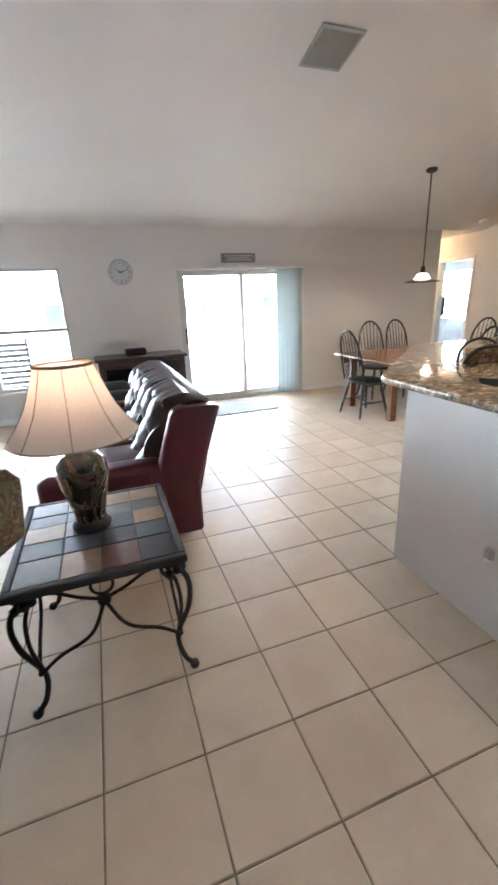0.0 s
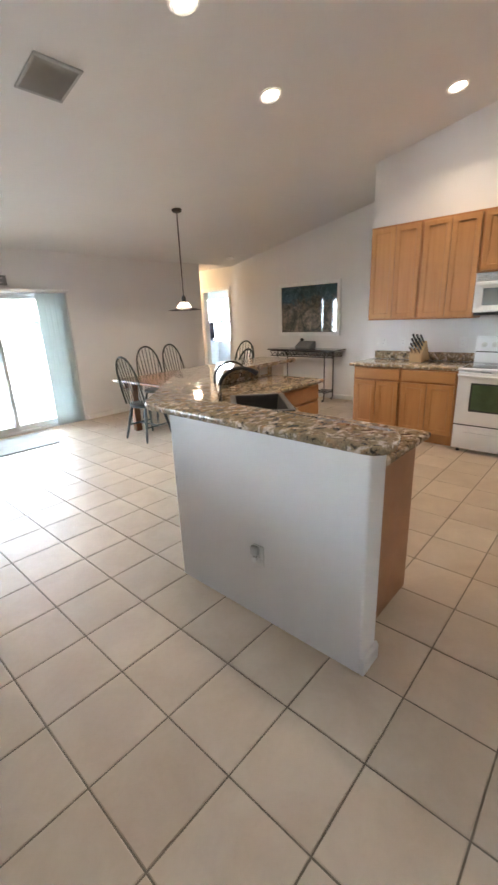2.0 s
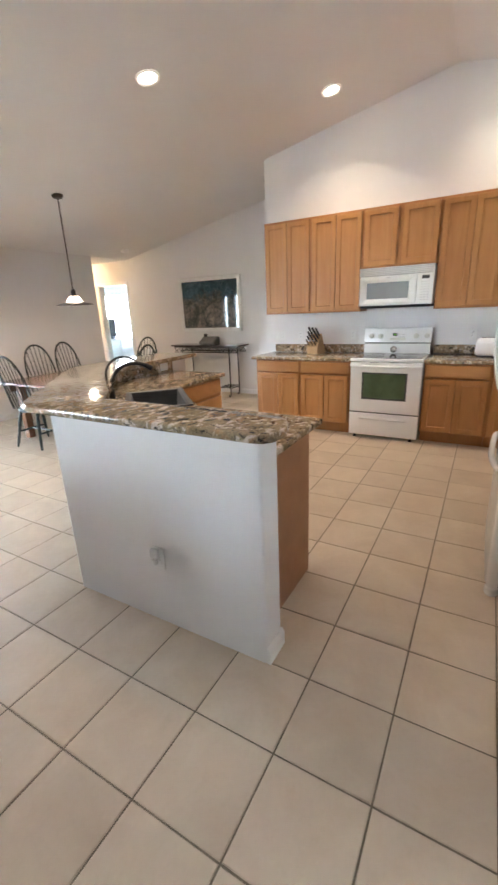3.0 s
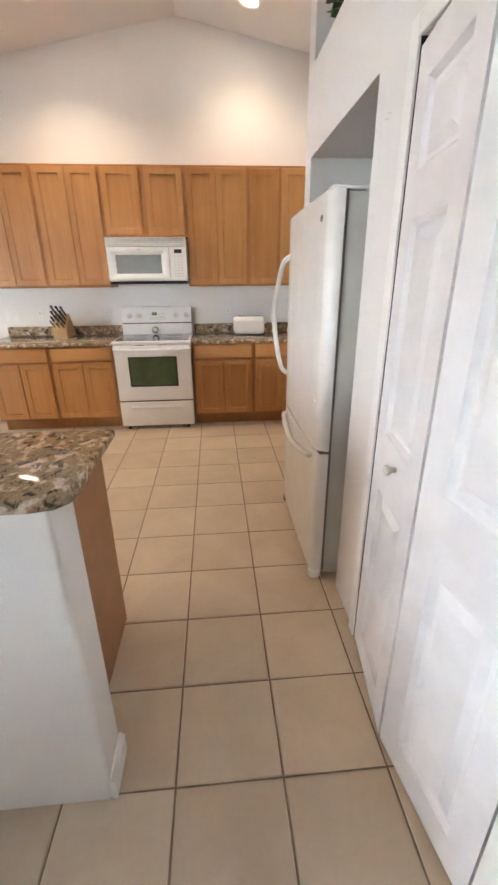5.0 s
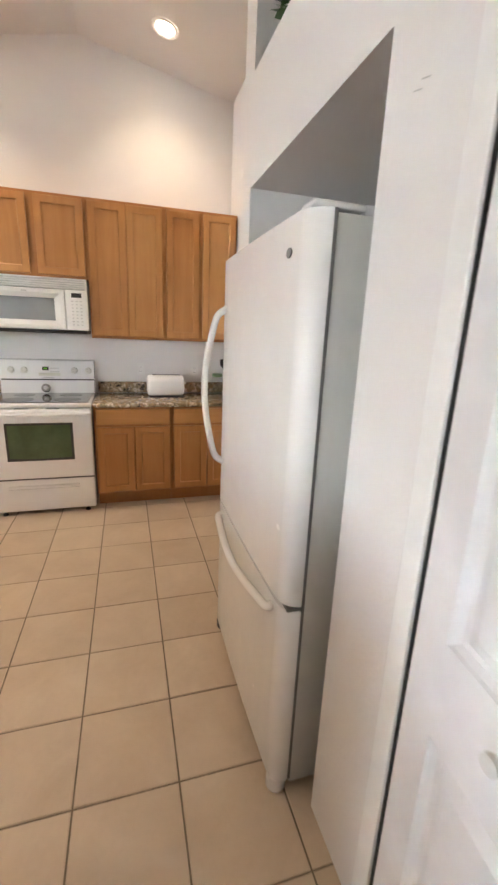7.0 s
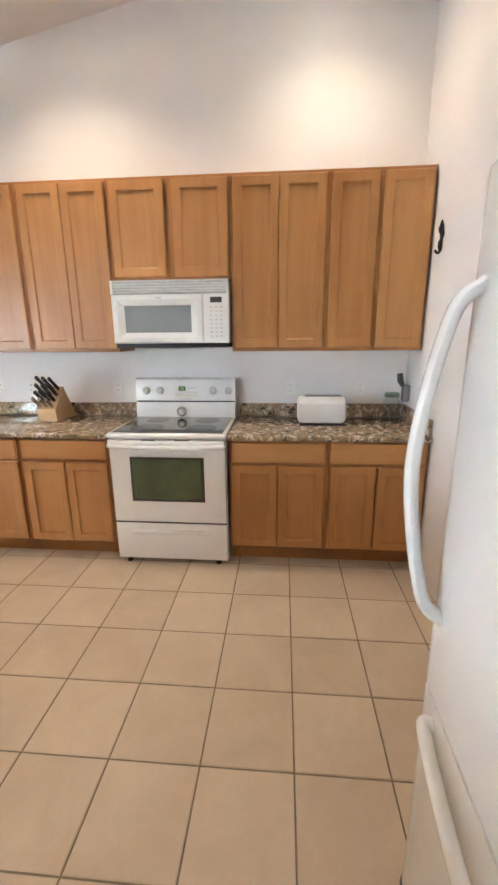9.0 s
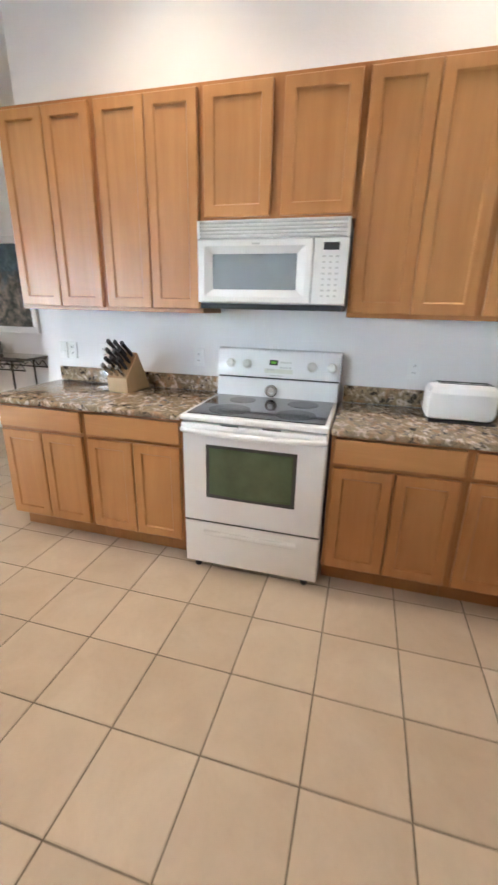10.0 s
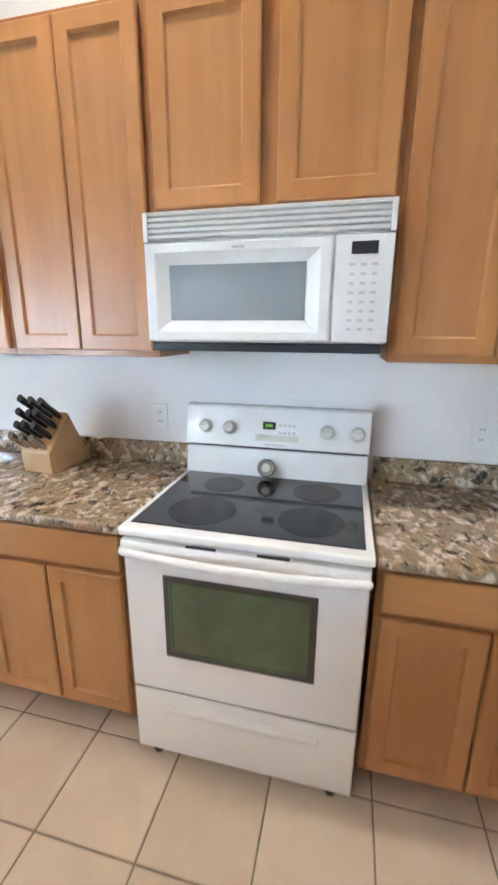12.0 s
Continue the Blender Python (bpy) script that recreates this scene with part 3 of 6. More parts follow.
box(EAST - 0.016, EAST - 0.001, y0, y1, zd, zd + 0.06, 0.003, bm=bm)
part("casing", bm, TRIM, hall)
bm = box(EAST + 0.002, EAST + 0.128, y0, y0 + 0.018, 0, zd)
box(EAST + 0.002, EAST + 0.128, y1 - 0.018, y1, 0, zd, bm=bm)
box(EAST + 0.002, EAST + 0.128, y0 + 0.018, y1 - 0.018, zd - 0.018, zd, bm=bm)
part("jamb", bm, TRIM, hall)
BEDWIN = (8.7, 11.7, 0.7, 2.1)
setting("wall_bedroom_far", holed(4.6, 12.6, (lambda u: 2.6, ()), [BEDWIN], along_y(5.6), 0.12), WALL)
setting("wall_bedroom_side", box(2.33, 5.72, 4.5, 4.6, 0, 2.6), WALL)
setting("wall_bedroom_back", box(2.33, 5.72, 12.6, 12.7, 0, 2.6), WALL)
setting("wall_bedroom_hall", box(2.33, 2.45, 9.2, 12.6, 0, 2.6), WALL)
setting("ceiling_bedroom", box(2.33, 5.72, 4.5, 12.7, 2.6, 2.7), CEIL)
setting("floor_bedroom", box(2.35, 5.72, 4.5, 12.7, -0.1, 0.0), BEDSPREAD)
bw = thing("window_2", (5.6, 10.2, 0.7), "bright bedroom window seen through a doorway", "window", kind="structure")
bm = box(5.63, 5.70, 8.7, 11.7, 1.37, 1.42)
box(5.63, 5.70, 10.17, 10.23, 0.7, 1.37, bm=bm)
box(5.63, 5.70, 10.17, 10.23, 1.42, 2.1, bm=bm)
part("window_frame", bm, ALU, bw)
for v0, v1 in ((0.7, 1.37), (1.42, 2.1)):
    for u0, u1 in ((8.7, 10.17), (10.23, 11.7)):
        g = part("pane", box(5.66, 5.665, u0, u1, v0, v1), PANE, bw)
        g.visible_shadow = False
dr = thing("dresser", (4.7, 10.0, 0), "cream low dresser in the bright bedroom", "dresser")
part("body", box(4.62, 5.2, 9.32, 10.7, 0.0, 0.80, 0.01), TRIM, dr)
part("top", box(4.59, 5.2, 9.29, 10.73, 0.80, 0.825, 0.006), TRIM, dr)
for k in range(3):
    part("drawer", box(4.604, 4.62, 9.36, 10.66, 0.06 + 0.245 * k, 0.285 + 0.245 * k, 0.004), TRIM, dr)
tv = thing("monitor", (4.7, 9.75, 0.825), "small dark screen on the dresser", "screen")
part("screen", box(4.66, 4.70, 9.53, 9.98, 0.90, 1.38, 0.008), DARK, tv)
part("stand", box(4.62, 4.76, 9.66, 9.85, 0.825, 0.90, 0.006), DARK, tv)

# ---- outside ----
tagged(part("ground", box(-400, 400, NORTH + 0.15, 600, -0.5, -0.31), GRASS), "lawn beyond the patio", kind="structure")
tagged(part("patio", box(-12, 6, NORTH + 0.15, 17.0, -0.3, -0.04), PATIO), "pale concrete patio slab", kind="structure")
# Two added glowing cards send daylight in through the openings.
tagged(part("backdrop", box(-30, 22, 21.9, 22, -1, 8.0), SKYCARD), "glowing backdrop card standing in for bright distance", kind="structure")
tagged(part("backdrop_side", box(21.9, 22, -2, 21.9, -1, 8.0), SKYCARD), "glowing backdrop card standing in for bright distance", kind="structure")
cage = thing("patio_screen_cage", (-3, 10.2, 0), "white screen enclosure posts round the patio", "screen enclosure")
for k in range(9):
    part("post", box(-10 + 1.8 * k, -9.95 + 1.8 * k, 10.2, 10.25, -0.04, 2.5, 0.004, 1), ALU, cage)
part("rail", box(-10, 4.5, 10.19, 10.26, 2.5, 2.58), ALU, cage)
part("chair_rail", box(-10, 4.5, 10.195, 10.245, 0.86, 0.90), ALU, cage)
# Slatted louvre unit outdoors, built from stepped slats on two posts.
louvre = thing("patio_chair", (-6.1, 7.6, -0.04), "grey slatted louvre outside the window", "chair")
for k in range(9):
    part("slat", box(-6.55, -5.70, 7.56 + 0.012 * k, 7.59 + 0.012 * k, 0.28 + 0.085 * k, 0.335 + 0.085 * k, 0.006), SLATGREY, louvre)
for x in (-6.52, -5.74):
    part("post", tube([(x, 7.60, -0.04), (x, 7.63, 0.4), (x, 7.72, 1.10)], 0.02), SLATGREY, louvre)
nh = thing("neighbour_house", (-1.0, 21.0, -0.31), "white stucco house with small dark windows beyond the patio", "house")
part("wall", box(-12.0, 9.0, 20.0, 21.5, -0.31, 2.6), STUCCO, nh)
part("roof", slab_roof(-12.4, 9.4, 19.7, 21.7, 2.6, 3.0), STUCCO, nh, "pale low pitched roof")
for x0, x1, z0, z1 in ((-0.85, -0.52, 0.95, 1.72), (0.24, 0.42, 1.02, 1.60), (0.82, 1.42, 1.24, 1.50), (3.36, 3.82, 1.10, 1.70), (-4.4, -3.5, 0.9, 1.7), (-6.6, -5.9, 0.9, 1.7), (5.6, 6.4, 0.9, 1.7)):
    w = part("window", box(x0, x1, 19.985, 19.998, z0, z1), FARGLASS, nh, "dark window glass")
    part("sill", box(x0 - 0.05, x1 + 0.05, 19.95, 19.999, z0 - 0.06, z0 - 0.001), ALU, w)

# ---- pantry door ----
pan = thing("door_3", (-3.0, -0.41, 0), "white six-panel bifold pantry door, slightly ajar", "bifold door", kind="structure")
bm = box(PANTRY[1], PANTRY[1] + 0.055, -0.409, -0.393, 0, PANTRY[3] + 0.055, 0.004)
box(PANTRY[0] - 0.055, PANTRY[0], -0.409, -0.393, 0, PANTRY[3] + 0.055, 0.004, bm=bm)
box(PANTRY[0], PANTRY[1], -0.409, -0.393, PANTRY[3], PANTRY[3] + 0.055, 0.004, bm=bm)
part("casing", bm, TRIM, pan)
bm = box(PANTRY[0] + 0.01, PANTRY[1] - 0.01, -0.47, -0.44, PANTRY[3] - 0.028, PANTRY[3] - 0.002)
# Dark strip added as the shade in the gap between leaf and casing.
part("pivot_strip", box(PANTRY[1] - 0.005, PANTRY[1] - 0.0005, -0.500, -0.400, 0.0, PANTRY[3]), DARK, pan, "dark strip standing in for shade in the door gap")
part("track", bm, GASKET, pan, "grey metal track")


def leaf_door(p, q, z0, z1, name, knob=None):
    """A door leaf with three raised panels from p to q in plan; its face points to the left of p to q."""
    p, q = Vector((*p, 0)), Vector((*q, 0))
    way = (q - p).normalized()
    out = Vector((-way.y, way.x, 0))
    if out.y < 0:
        out = -out
    w = (q - p).length
    own = bmesh.new()

    def pt(u, d, z):
        return p + way * u + out * d + Vector((0, 0, z))

    us = [0, 0.085, w - 0.085, w]
    zs = [z0, 0.13, 0.80, 1.0, 1.63, 1.745, z1 - 0.09, z1]
    for i in range(3):
        for j in range(7):
            u0, u1, v0, v1 = us[i], us[i + 1], zs[j], zs[j + 1]
            if i == 1 and j in (1, 3, 5):
                rings = []
                for inset, d in ((0, 0), (0.004, -0.006), (0.014, -0.015), (0.026, -0.015), (0.055, -0.003)):
                    rings.append([own.verts.new(pt(u, d, v)) for u, v in ((u0 + inset, v0 + inset), (u1 - inset, v0 + inset), (u1 - inset, v1 - inset), (u0 + inset, v1 - inset))])
                for r, s in zip(rings, rings[1:]):
                    for k in range(4):
                        own.faces.new((r[k], r[(k + 1) % 4], s[(k + 1) % 4], s[k]))
                own.faces.new(rings[-1])
            else:
                own.faces.new([own.verts.new(pt(u, 0, v)) for u, v in ((u0, v0), (u1, v0), (u1, v1), (u0, v1))])
    for ends in (((0, z0), (w, z0)), ((w, z0), (w, z1)), ((w, z1), (0, z1)), ((0, z1), (0, z0))):
        (u0, v0), (u1, v1) = ends
        own.faces.new([own.verts.new(c) for c in (pt(u0, 0, v0), pt(u1, 0, v1), pt(u1, -0.034, v1), pt(u0, -0.034, v0))])
    own.faces.new([own.verts.new(pt(u, -0.034, v)) for u, v in ((0, z0), (0, z1), (w, z1), (w, z0))])
    bmesh.ops.remove_doubles(own, verts=own.verts, dist=1e-5)
    lf = part(name, own, DOOR_WHITE, pan)
    if knob:
        c = pt(knob[0], 0, knob[1])
        k = lathe([(0.009, 0.0), (0.008, 0.012), (0.012, 0.018), (0.017, 0.026), (0.016, 0.034), (0.008, 0.039)], c, 16, axis="y")
        part("knob", k, plain("worn_white_knob", (0.62, 0.61, 0.59), 0.3), lf, "small round white knob", smooth=True)
    return lf


leaf_door((-2.579, -0.398), (-2.995, -0.345), 0.02, 2.034, "door_leaf", (0.236, 0.94))
leaf_door((-3.009, -0.345), (-3.415, -0.398), 0.02, 2.034, "door_leaf")

# ---- kitchen cabinets ----
FRONT_U, FRONT_B, BACK = 0.66, 0.345, 0.955


def shaker(u0, u1, z0, z1, x, rail=0.052, axis="y", panel=0.009):
    """A cabinet door facing -x over y from u0 to u1, 20 mm thick, with a recessed panel and sloped inner edge."""
    own = bmesh.new()
    rings = []
    for inset, d in ((0.0, 0.005), (0.005, 0.0), (rail, 0.0), (rail + 0.007, panel)):
        rings.append([own.verts.new((x - 0.02 + d, y, z)) for y, z in ((u0 + inset, z0 + inset), (u1 - inset, z0 + inset), (u1 - inset, z1 - inset), (u0 + inset, z1 - inset))])
    back = [own.verts.new((x, y, z)) for y, z in ((u0, z0), (u1, z0), (u1, z1), (u0, z1))]
    rings = [back] + rings
    for r, s in zip(rings, rings[1:]):
        for k in range(4):
            own.faces.new((r[k], r[(k + 1) % 4], s[(k + 1) % 4], s[k]))
    own.faces.new(rings[-1])
    own.faces.new(back[::-1])
    return own


def upper_unit(y0, y1, z0, z1, gap=0.004, label="honey oak wall cabinet with two shaker doors, closed"):
    c = thing("wall_cabinet", (BACK, (y0 + y1) / 2, z0), label, "cabinet", "wall cabinets over the counter")
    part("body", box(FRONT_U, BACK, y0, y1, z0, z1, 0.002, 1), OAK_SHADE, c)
    mid, edge = (y0 + y1) / 2, 0.017
    for a, b in ((y0 + edge, mid - gap / 2), (mid + gap / 2, y1 - edge)):
        part("door", shaker(a, b, z0 + 0.022, z1 - 0.022, FRONT_U - 0.001), OAK, c)
    return c


for y0, y1, gap in ((1.186, 1.800, 0.004), (1.800, 2.418, 0.004), (-0.212, 0.400, 0.004), (-0.838, -0.212, 0.030)):
    upper_unit(y0, y1, 1.418, 2.484, gap)
upper_unit(0.400, 1.186, 1.874, 2.484, 0.055, "short honey oak wall cabinet above the microwave")


def base_unit(y0, y1, drawers=1, wide=None):
    c = thing("base_cabinet", (BACK, (y0 + y1) / 2, 0), "honey oak base cabinet with drawer and two doors, closed", "cabinet", "base cabinets along the wall")
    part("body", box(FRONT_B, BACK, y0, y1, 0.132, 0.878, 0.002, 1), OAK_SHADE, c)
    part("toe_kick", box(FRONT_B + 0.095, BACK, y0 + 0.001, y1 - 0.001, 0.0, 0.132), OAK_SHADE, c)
    mid, edge = (y0 + y1) / 2, 0.018
    part("drawer_front", box(FRONT_B - 0.021, FRONT_B - 0.001, y0 + edge, y1 - edge, 0.737, 0.864, 0.004), OAK_FLAT, c)
    for a, b in ((y0 + edge, mid - 0.004), (mid + 0.004, y1 - edge)):
        part("door", shaker(a, b, 0.145, 0.714, FRONT_B - 0.001), OAK, c)
    return c


for y0, y1 in ((1.190, 1.812), (1.812, 2.42), (-0.228, 0.398), (-0.845, -0.228)):
    base_unit(y0, y1)


def worktop(points, name, label, z0=0.88, z1=0.917):
    t = thing(name, (*points[0], z1), label, "countertop")
    part("slab", prism(points, z0, z1, 0.011, seg=3), GRANITE, t, smooth=True)
    return t


left = worktop([(0.305, 1.188), (BACK, 1.188), (BACK, 2.455), (0.305, 2.475)], "countertop", "brown granite countertop with bullnose edge and backsplash")
part("backsplash", box(0.935, 0.955, 1.192, 2.43, 0.918, 1.018, 0.003), GRANITE, left)
right = worktop([(0.305, -0.845), (BACK, -0.845), (BACK, 0.402), (0.305, 0.402)], "countertop", "brown granite countertop with backsplash beside the stove")
part("backsplash", box(0.935, 0.955, -0.822, 0.388, 0.918, 1.018, 0.003), GRANITE, right)
part("side_splash", box(0.33, 0.934, -0.845, -0.825, 0.918, 1.018, 0.003), GRANITE, right)

# ---- island: half wall, raised bar, lower counter ----
OUT = [(-3.10, 0.534), (-3.10, 1.735), (-1.95, 2.885), (-0.72, 2.885)]
INN = [(-2.955, 0.534), (-2.955, 1.675), (-1.89, 2.74), (-0.72, 2.74)]
half = prism(OUT + INN[::-1], 0.0, 1.028)
ends = [e for e in half.edges if abs(e.verts[0].co.z - e.verts[1].co.z) > 0.5 and e.verts[0].co.y < 0.6]
bmesh.ops.bevel(half, geom=ends, offset=0.012, segments=4, profile=0.5, affect="EDGES")
tagged(part("half_wall", half, WALL), "white painted half wall carrying a raised bar", kind="structure")
bm = board(None, (-3.10, 0.534), (-2.955, 0.534), (0, -1), 0.085, 0.017)
setting("trim_island", bm, TRIM)
bar = worktop([(-3.125, 0.565), (-3.115, 0.515), (-3.085, 0.487), (-3.04, 0.477), (-2.99, 0.481), (-2.93, 0.496), (-2.88, 0.520), (-2.852, 0.552), (-2.845, 0.60), (-2.845, 1.63), (-1.83, 2.59), (-0.70, 2.59), (-0.68, 2.61), (-0.68, 3.06), (-0.72, 3.10), (-1.92, 3.10), (-3.055, 2.02), (-3.10, 1.965), (-3.118, 1.90)],
              "raised_bar", "brown granite raised bar top on the island", 1.03, 1.068)
SINK, ALONG, ACROSS2 = Vector((-2.19, 1.85)), Vector((0.7071, -0.7071)), Vector((0.7071, 0.7071))


def hole(u, v):
    return tuple(SINK + ACROSS2 * 0.29 * u + ALONG * 0.18 * v)


low = thing("island_counter", (-2.6, 0.6, 0.917), "brown granite island counter below the raised bar", "countertop")
own = prism([(-2.943, 0.590), (-2.275, 0.590), (-2.275, 1.445), (-2.03, 1.69), hole(0, 1), hole(-1, 1), hole(-1, -1), hole(0, -1), (-2.4755, 2.1355), (-2.943, 1.668)], 0.88, 0.917)
prism([(-2.03, 1.69), (-1.665, 2.055), (-0.975, 2.055), (-0.975, 2.727), (-1.884, 2.727), (-2.4755, 2.1355), hole(0, -1), hole(1, -1), hole(1, 1), hole(0, 1)], 0.88, 0.917, bm=own)
rim = [e for e in own.edges if abs(e.verts[0].co.z - e.verts[1].co.z) < 1e-6 and any(abs(n[0] * (e.verts[0].co.x - p[0]) + n[1] * (e.verts[0].co.y - p[1])) < 1e-4 and abs(n[0] * (e.verts[1].co.x - p[0]) + n[1] * (e.verts[1].co.y - p[1])) < 1e-4
       for n, p in (((0, 1), (-2.9, 0.590)), ((1, 0), (-2.275, 1.0)), ((1, -1), (-2.275, 1.445)), ((0, 1), (-1.0, 2.055)), ((1, 0), (-0.975, 2.5))))]
bmesh.ops.bevel(own, geom=rim, offset=0.011, segments=3, profile=0.5, affect="EDGES")
part("slab", own, GRANITE, low)
bm = bmesh.new()
inner = [(-2.943, 0.590), (-2.943, 1.668), (-1.884, 2.727), (-0.975, 2.727)]
for p, q in zip(inner, inner[1:]):
    d = (Vector(q) - Vector(p)).normalized()
    n = Vector((d.y, -d.x))
    a, b = Vector(p), Vector(q)
    prism([a, b, b + n * 0.018, a + n * 0.018], 0.918, 1.029, bm=bm)
part("backsplash", bm, GRANITE, low)
cab = thing("island_cabinet", (-2.6, 1.0, 0), "honey oak island cabinet with plain end panel", "cabinet")
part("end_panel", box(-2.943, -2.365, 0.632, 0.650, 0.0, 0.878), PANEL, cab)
part("body", prism([(-2.943, 0.652), (-2.365, 0.652), (-2.365, 1.42), (-1.70, 2.085), (-1.70, 2.727), (-1.884, 2.727), (-2.943, 1.668)], 0.105, 0.74), OAK_SHADE, cab)
cab2 = thing("island_cabinet", (-1.3, 2.4, 0), "honey oak island cabinet with stacked drawers", "cabinet")
part("body", box(-1.698, -1.0, 2.105, 2.727, 0.105, 0.878), OAK_SHADE, cab2)
part("toe_kick", box(-1.698, -1.0, 2.17, 2.70, 0.0, 0.105), OAK_SHADE, cab2)
for z0, z1 in ((0.73, 0.862), (0.54, 0.70), (0.34, 0.51), (0.13, 0.31)):
    part("drawer_front", box(-1.66, -1.02, 2.083, 2.104, z0, z1, 0.004), OAK_FLAT, cab2)

# ---- stove ----
S0, S1, SF = 0.412, 1.179, 0.302
SM = (S0 + S1) / 2
stove = thing("electric_stove", (0.62, SM, 0), "white freestanding electric stove with black glass cooktop", "stove")
part("body", box(SF + 0.035, 0.95, S0, S1, 0.032, 0.895, 0.004), ENAMEL, stove)
bm = box(SF - 0.012, 0.90, S0 - 0.003, S1 + 0.003, 0.892, 0.922, 0.008, 3)
part("cooktop_rim", bm, ENAMEL, stove, smooth=True)
cook = part("cooktop", box(SF + 0.03, 0.845, S0 + 0.022, S1 - 0.022, 0.920, 0.926, 0.002), BLACKGLASS, stove, "black ceramic glass cooktop")
for x, y, r in ((0.47, 0.965, 0.115), (0.47, 0.60, 0.105), (0.72, 0.965, 0.08), (0.72, 0.60, 0.09)):
    own = lathe([(r, 0.0), (r, 0.0007), (r * 0.5, 0.0008), (0.004, 0.0008)], (x, y, 0.926), 40)
    part("burner", own, BURNER, cook)


def slab_yz(profile, y0, y1, bevel=0.004):
    """A bar along y with a cross-section of (x, z) points."""
    own = bmesh.new()
    ends = [[own.verts.new((x, y, z)) for x, z in profile] for y in (y0, y1)]
    n = len(profile)
    for k in range(n):
        own.faces.new((ends[0][k], ends[0][(k + 1) % n], ends[1][(k + 1) % n], ends[1][k]))
    own.faces.new(ends[0][::-1])
    own.faces.new(ends[1])
    if bevel:
        bmesh.ops.bevel(own, geom=own.edges[:], offset=bevel, segments=2, profile=0.5, affect="EDGES")
    return own


part("riser", slab_yz([(0.85, 0.922), (0.95, 0.922), (0.95, 1.035), (0.872, 1.035)], S0 + 0.004, S1 - 0.004, 0.003), ENAMEL, stove)
# Dark filler for the shade between riser and control panel.
part("riser_gap", slab_yz([(0.885, 1.034), (0.948, 1.034), (0.948, 1.048), (0.885, 1.048)], S0 + 0.008, S1 - 0.008, 0), DARK, stove)
panel = part("control_panel", slab_yz([(0.858, 1.046), (0.955, 1.046), (0.955, 1.207), (0.915, 1.216), (0.893, 1.207)], S0, S1, 0.007), ENAMEL, stove, smooth=True)


def on_panel(y, z, out=0.0):
    """A point on the sloping control panel."""
    t = (z - 1.046) / 0.142
    return Vector((0.858 + 0.035 * t - out, y, z + out * 0.24))


BEIGE = plain("beige_knob_insert", (0.68, 0.67, 0.62), 0.4)
for y in (1.09, 0.985, 0.58, 0.462):
    own = lathe([(0.030, 0.0), (0.029, 0.008), (0.024, 0.012), (0.023, 0.026), (0.019, 0.030)], (0, 0, 0), 24)
    box(-0.006, 0.006, -0.024, 0.024, 0.018, 0.034, 0.003, bm=own)
    own.transform(Matrix.Translation(on_panel(y, 1.122)) @ Euler((0, radians(-76), 0)).to_matrix().to_4x4() @ pose(0, 0, 0, 0, 0, 15 * (y * 7 % 3 - 1)))
    part("knob", own, BEIGE, panel, "beige ridged knob")
    mk = bmesh.new()
    for k in range(9):
        a = radians(-130 + 32 * k)
        c = on_panel(y + 0.037 * math.sin(a), 1.122 + 0.037 * math.cos(a), 0.001)
        box(c.x - 0.001, c.x + 0.001, c.y - 0.0025, c.y + 0.0025, c.z - 0.0012, c.z + 0.0012, bm=mk)
    part("dial_marks", mk, GREYP, panel)


def stuck(y0, y1, z0, z1, out):
    own = box(0, 1, 0, 1, 0, 1)
    for v in own.verts:
        y, z = (y1 if v.co.y > 0.5 else y0), (z1 if v.co.z > 0.5 else z0)
        v.co = on_panel(y, z, out if v.co.x < 0.5 else -0.002)
    return own


part("clock_bezel", stuck(0.695, 0.872, 1.075, 1.165, 0.0015), plain("beige_overlay", (0.70, 0.70, 0.62), 0.4), panel)
part("display", stuck(0.79, 0.843, 1.122, 1.152, 0.003), DARK, panel)
part("display_digits", stuck(0.803, 0.832, 1.131, 1.143, 0.0038), LCD, panel)
for r in range(2):
    for k in range(4):
        y, z = 0.77 - 0.019 * k, 1.14 - 0.03 * r
        part("button", stuck(y - 0.006, y + 0.006, z - 0.005, z + 0.005, 0.0035), PRINT, panel)
for k in range(3):
    y = 0.85 - 0.016 * k
    part("button", stuck(y - 0.005, y + 0.005, 1.09, 1.1, 0.0035), PRINT, panel)
part("badge", stuck(0.75, 0.835, 1.058, 1.063, 0.001), GREYP, panel, "small grey badge bar")
odoor = part("oven_door", box(SF, SF + 0.036, S0 + 0.004, S1 - 0.004, 0.312, 0.874, 0.009, 3), ENAMEL, stove, smooth=True)
own = bmesh.new()
rings = []
WY0, WY1, WZ0, WZ1 = 0.557, 1.040, 0.472, 0.766
for inset, d in ((0, -0.0015), (0.006, -0.003), (0.012, -0.001)):
    ring = []
    for k in range(32):
        f = k / 32 * 4
        side, t = int(f), f - int(f)
        y, z = [(WY0 + (WY1 - WY0) * t, 0), (WY1, t), (WY1 - (WY1 - WY0) * t, 1), (WY0, 1 - t)][side]
        sag = -0.010 * math.sin(math.pi * (y - WY0) / (WY1 - WY0)) if side in (0, 2) else 0
        z = WZ0 + (WZ1 - WZ0) * z + (sag if side == 0 else 0)
        cy, cz = SM - (SM - (WY0 + WY1) / 2), (WZ0 + WZ1) / 2
        y = y + (cy - y) * inset * 4
        z = z + (cz - z) * inset * 6
        ring.append(own.verts.new((SF + d, y, z)))
    rings.append(ring)
for a, b in zip(rings, rings[1:]):
    for k in range(32):
        own.faces.new((a[k], a[(k + 1) % 32], b[(k + 1) % 32], b[k]))
own.faces.new(rings[-1])
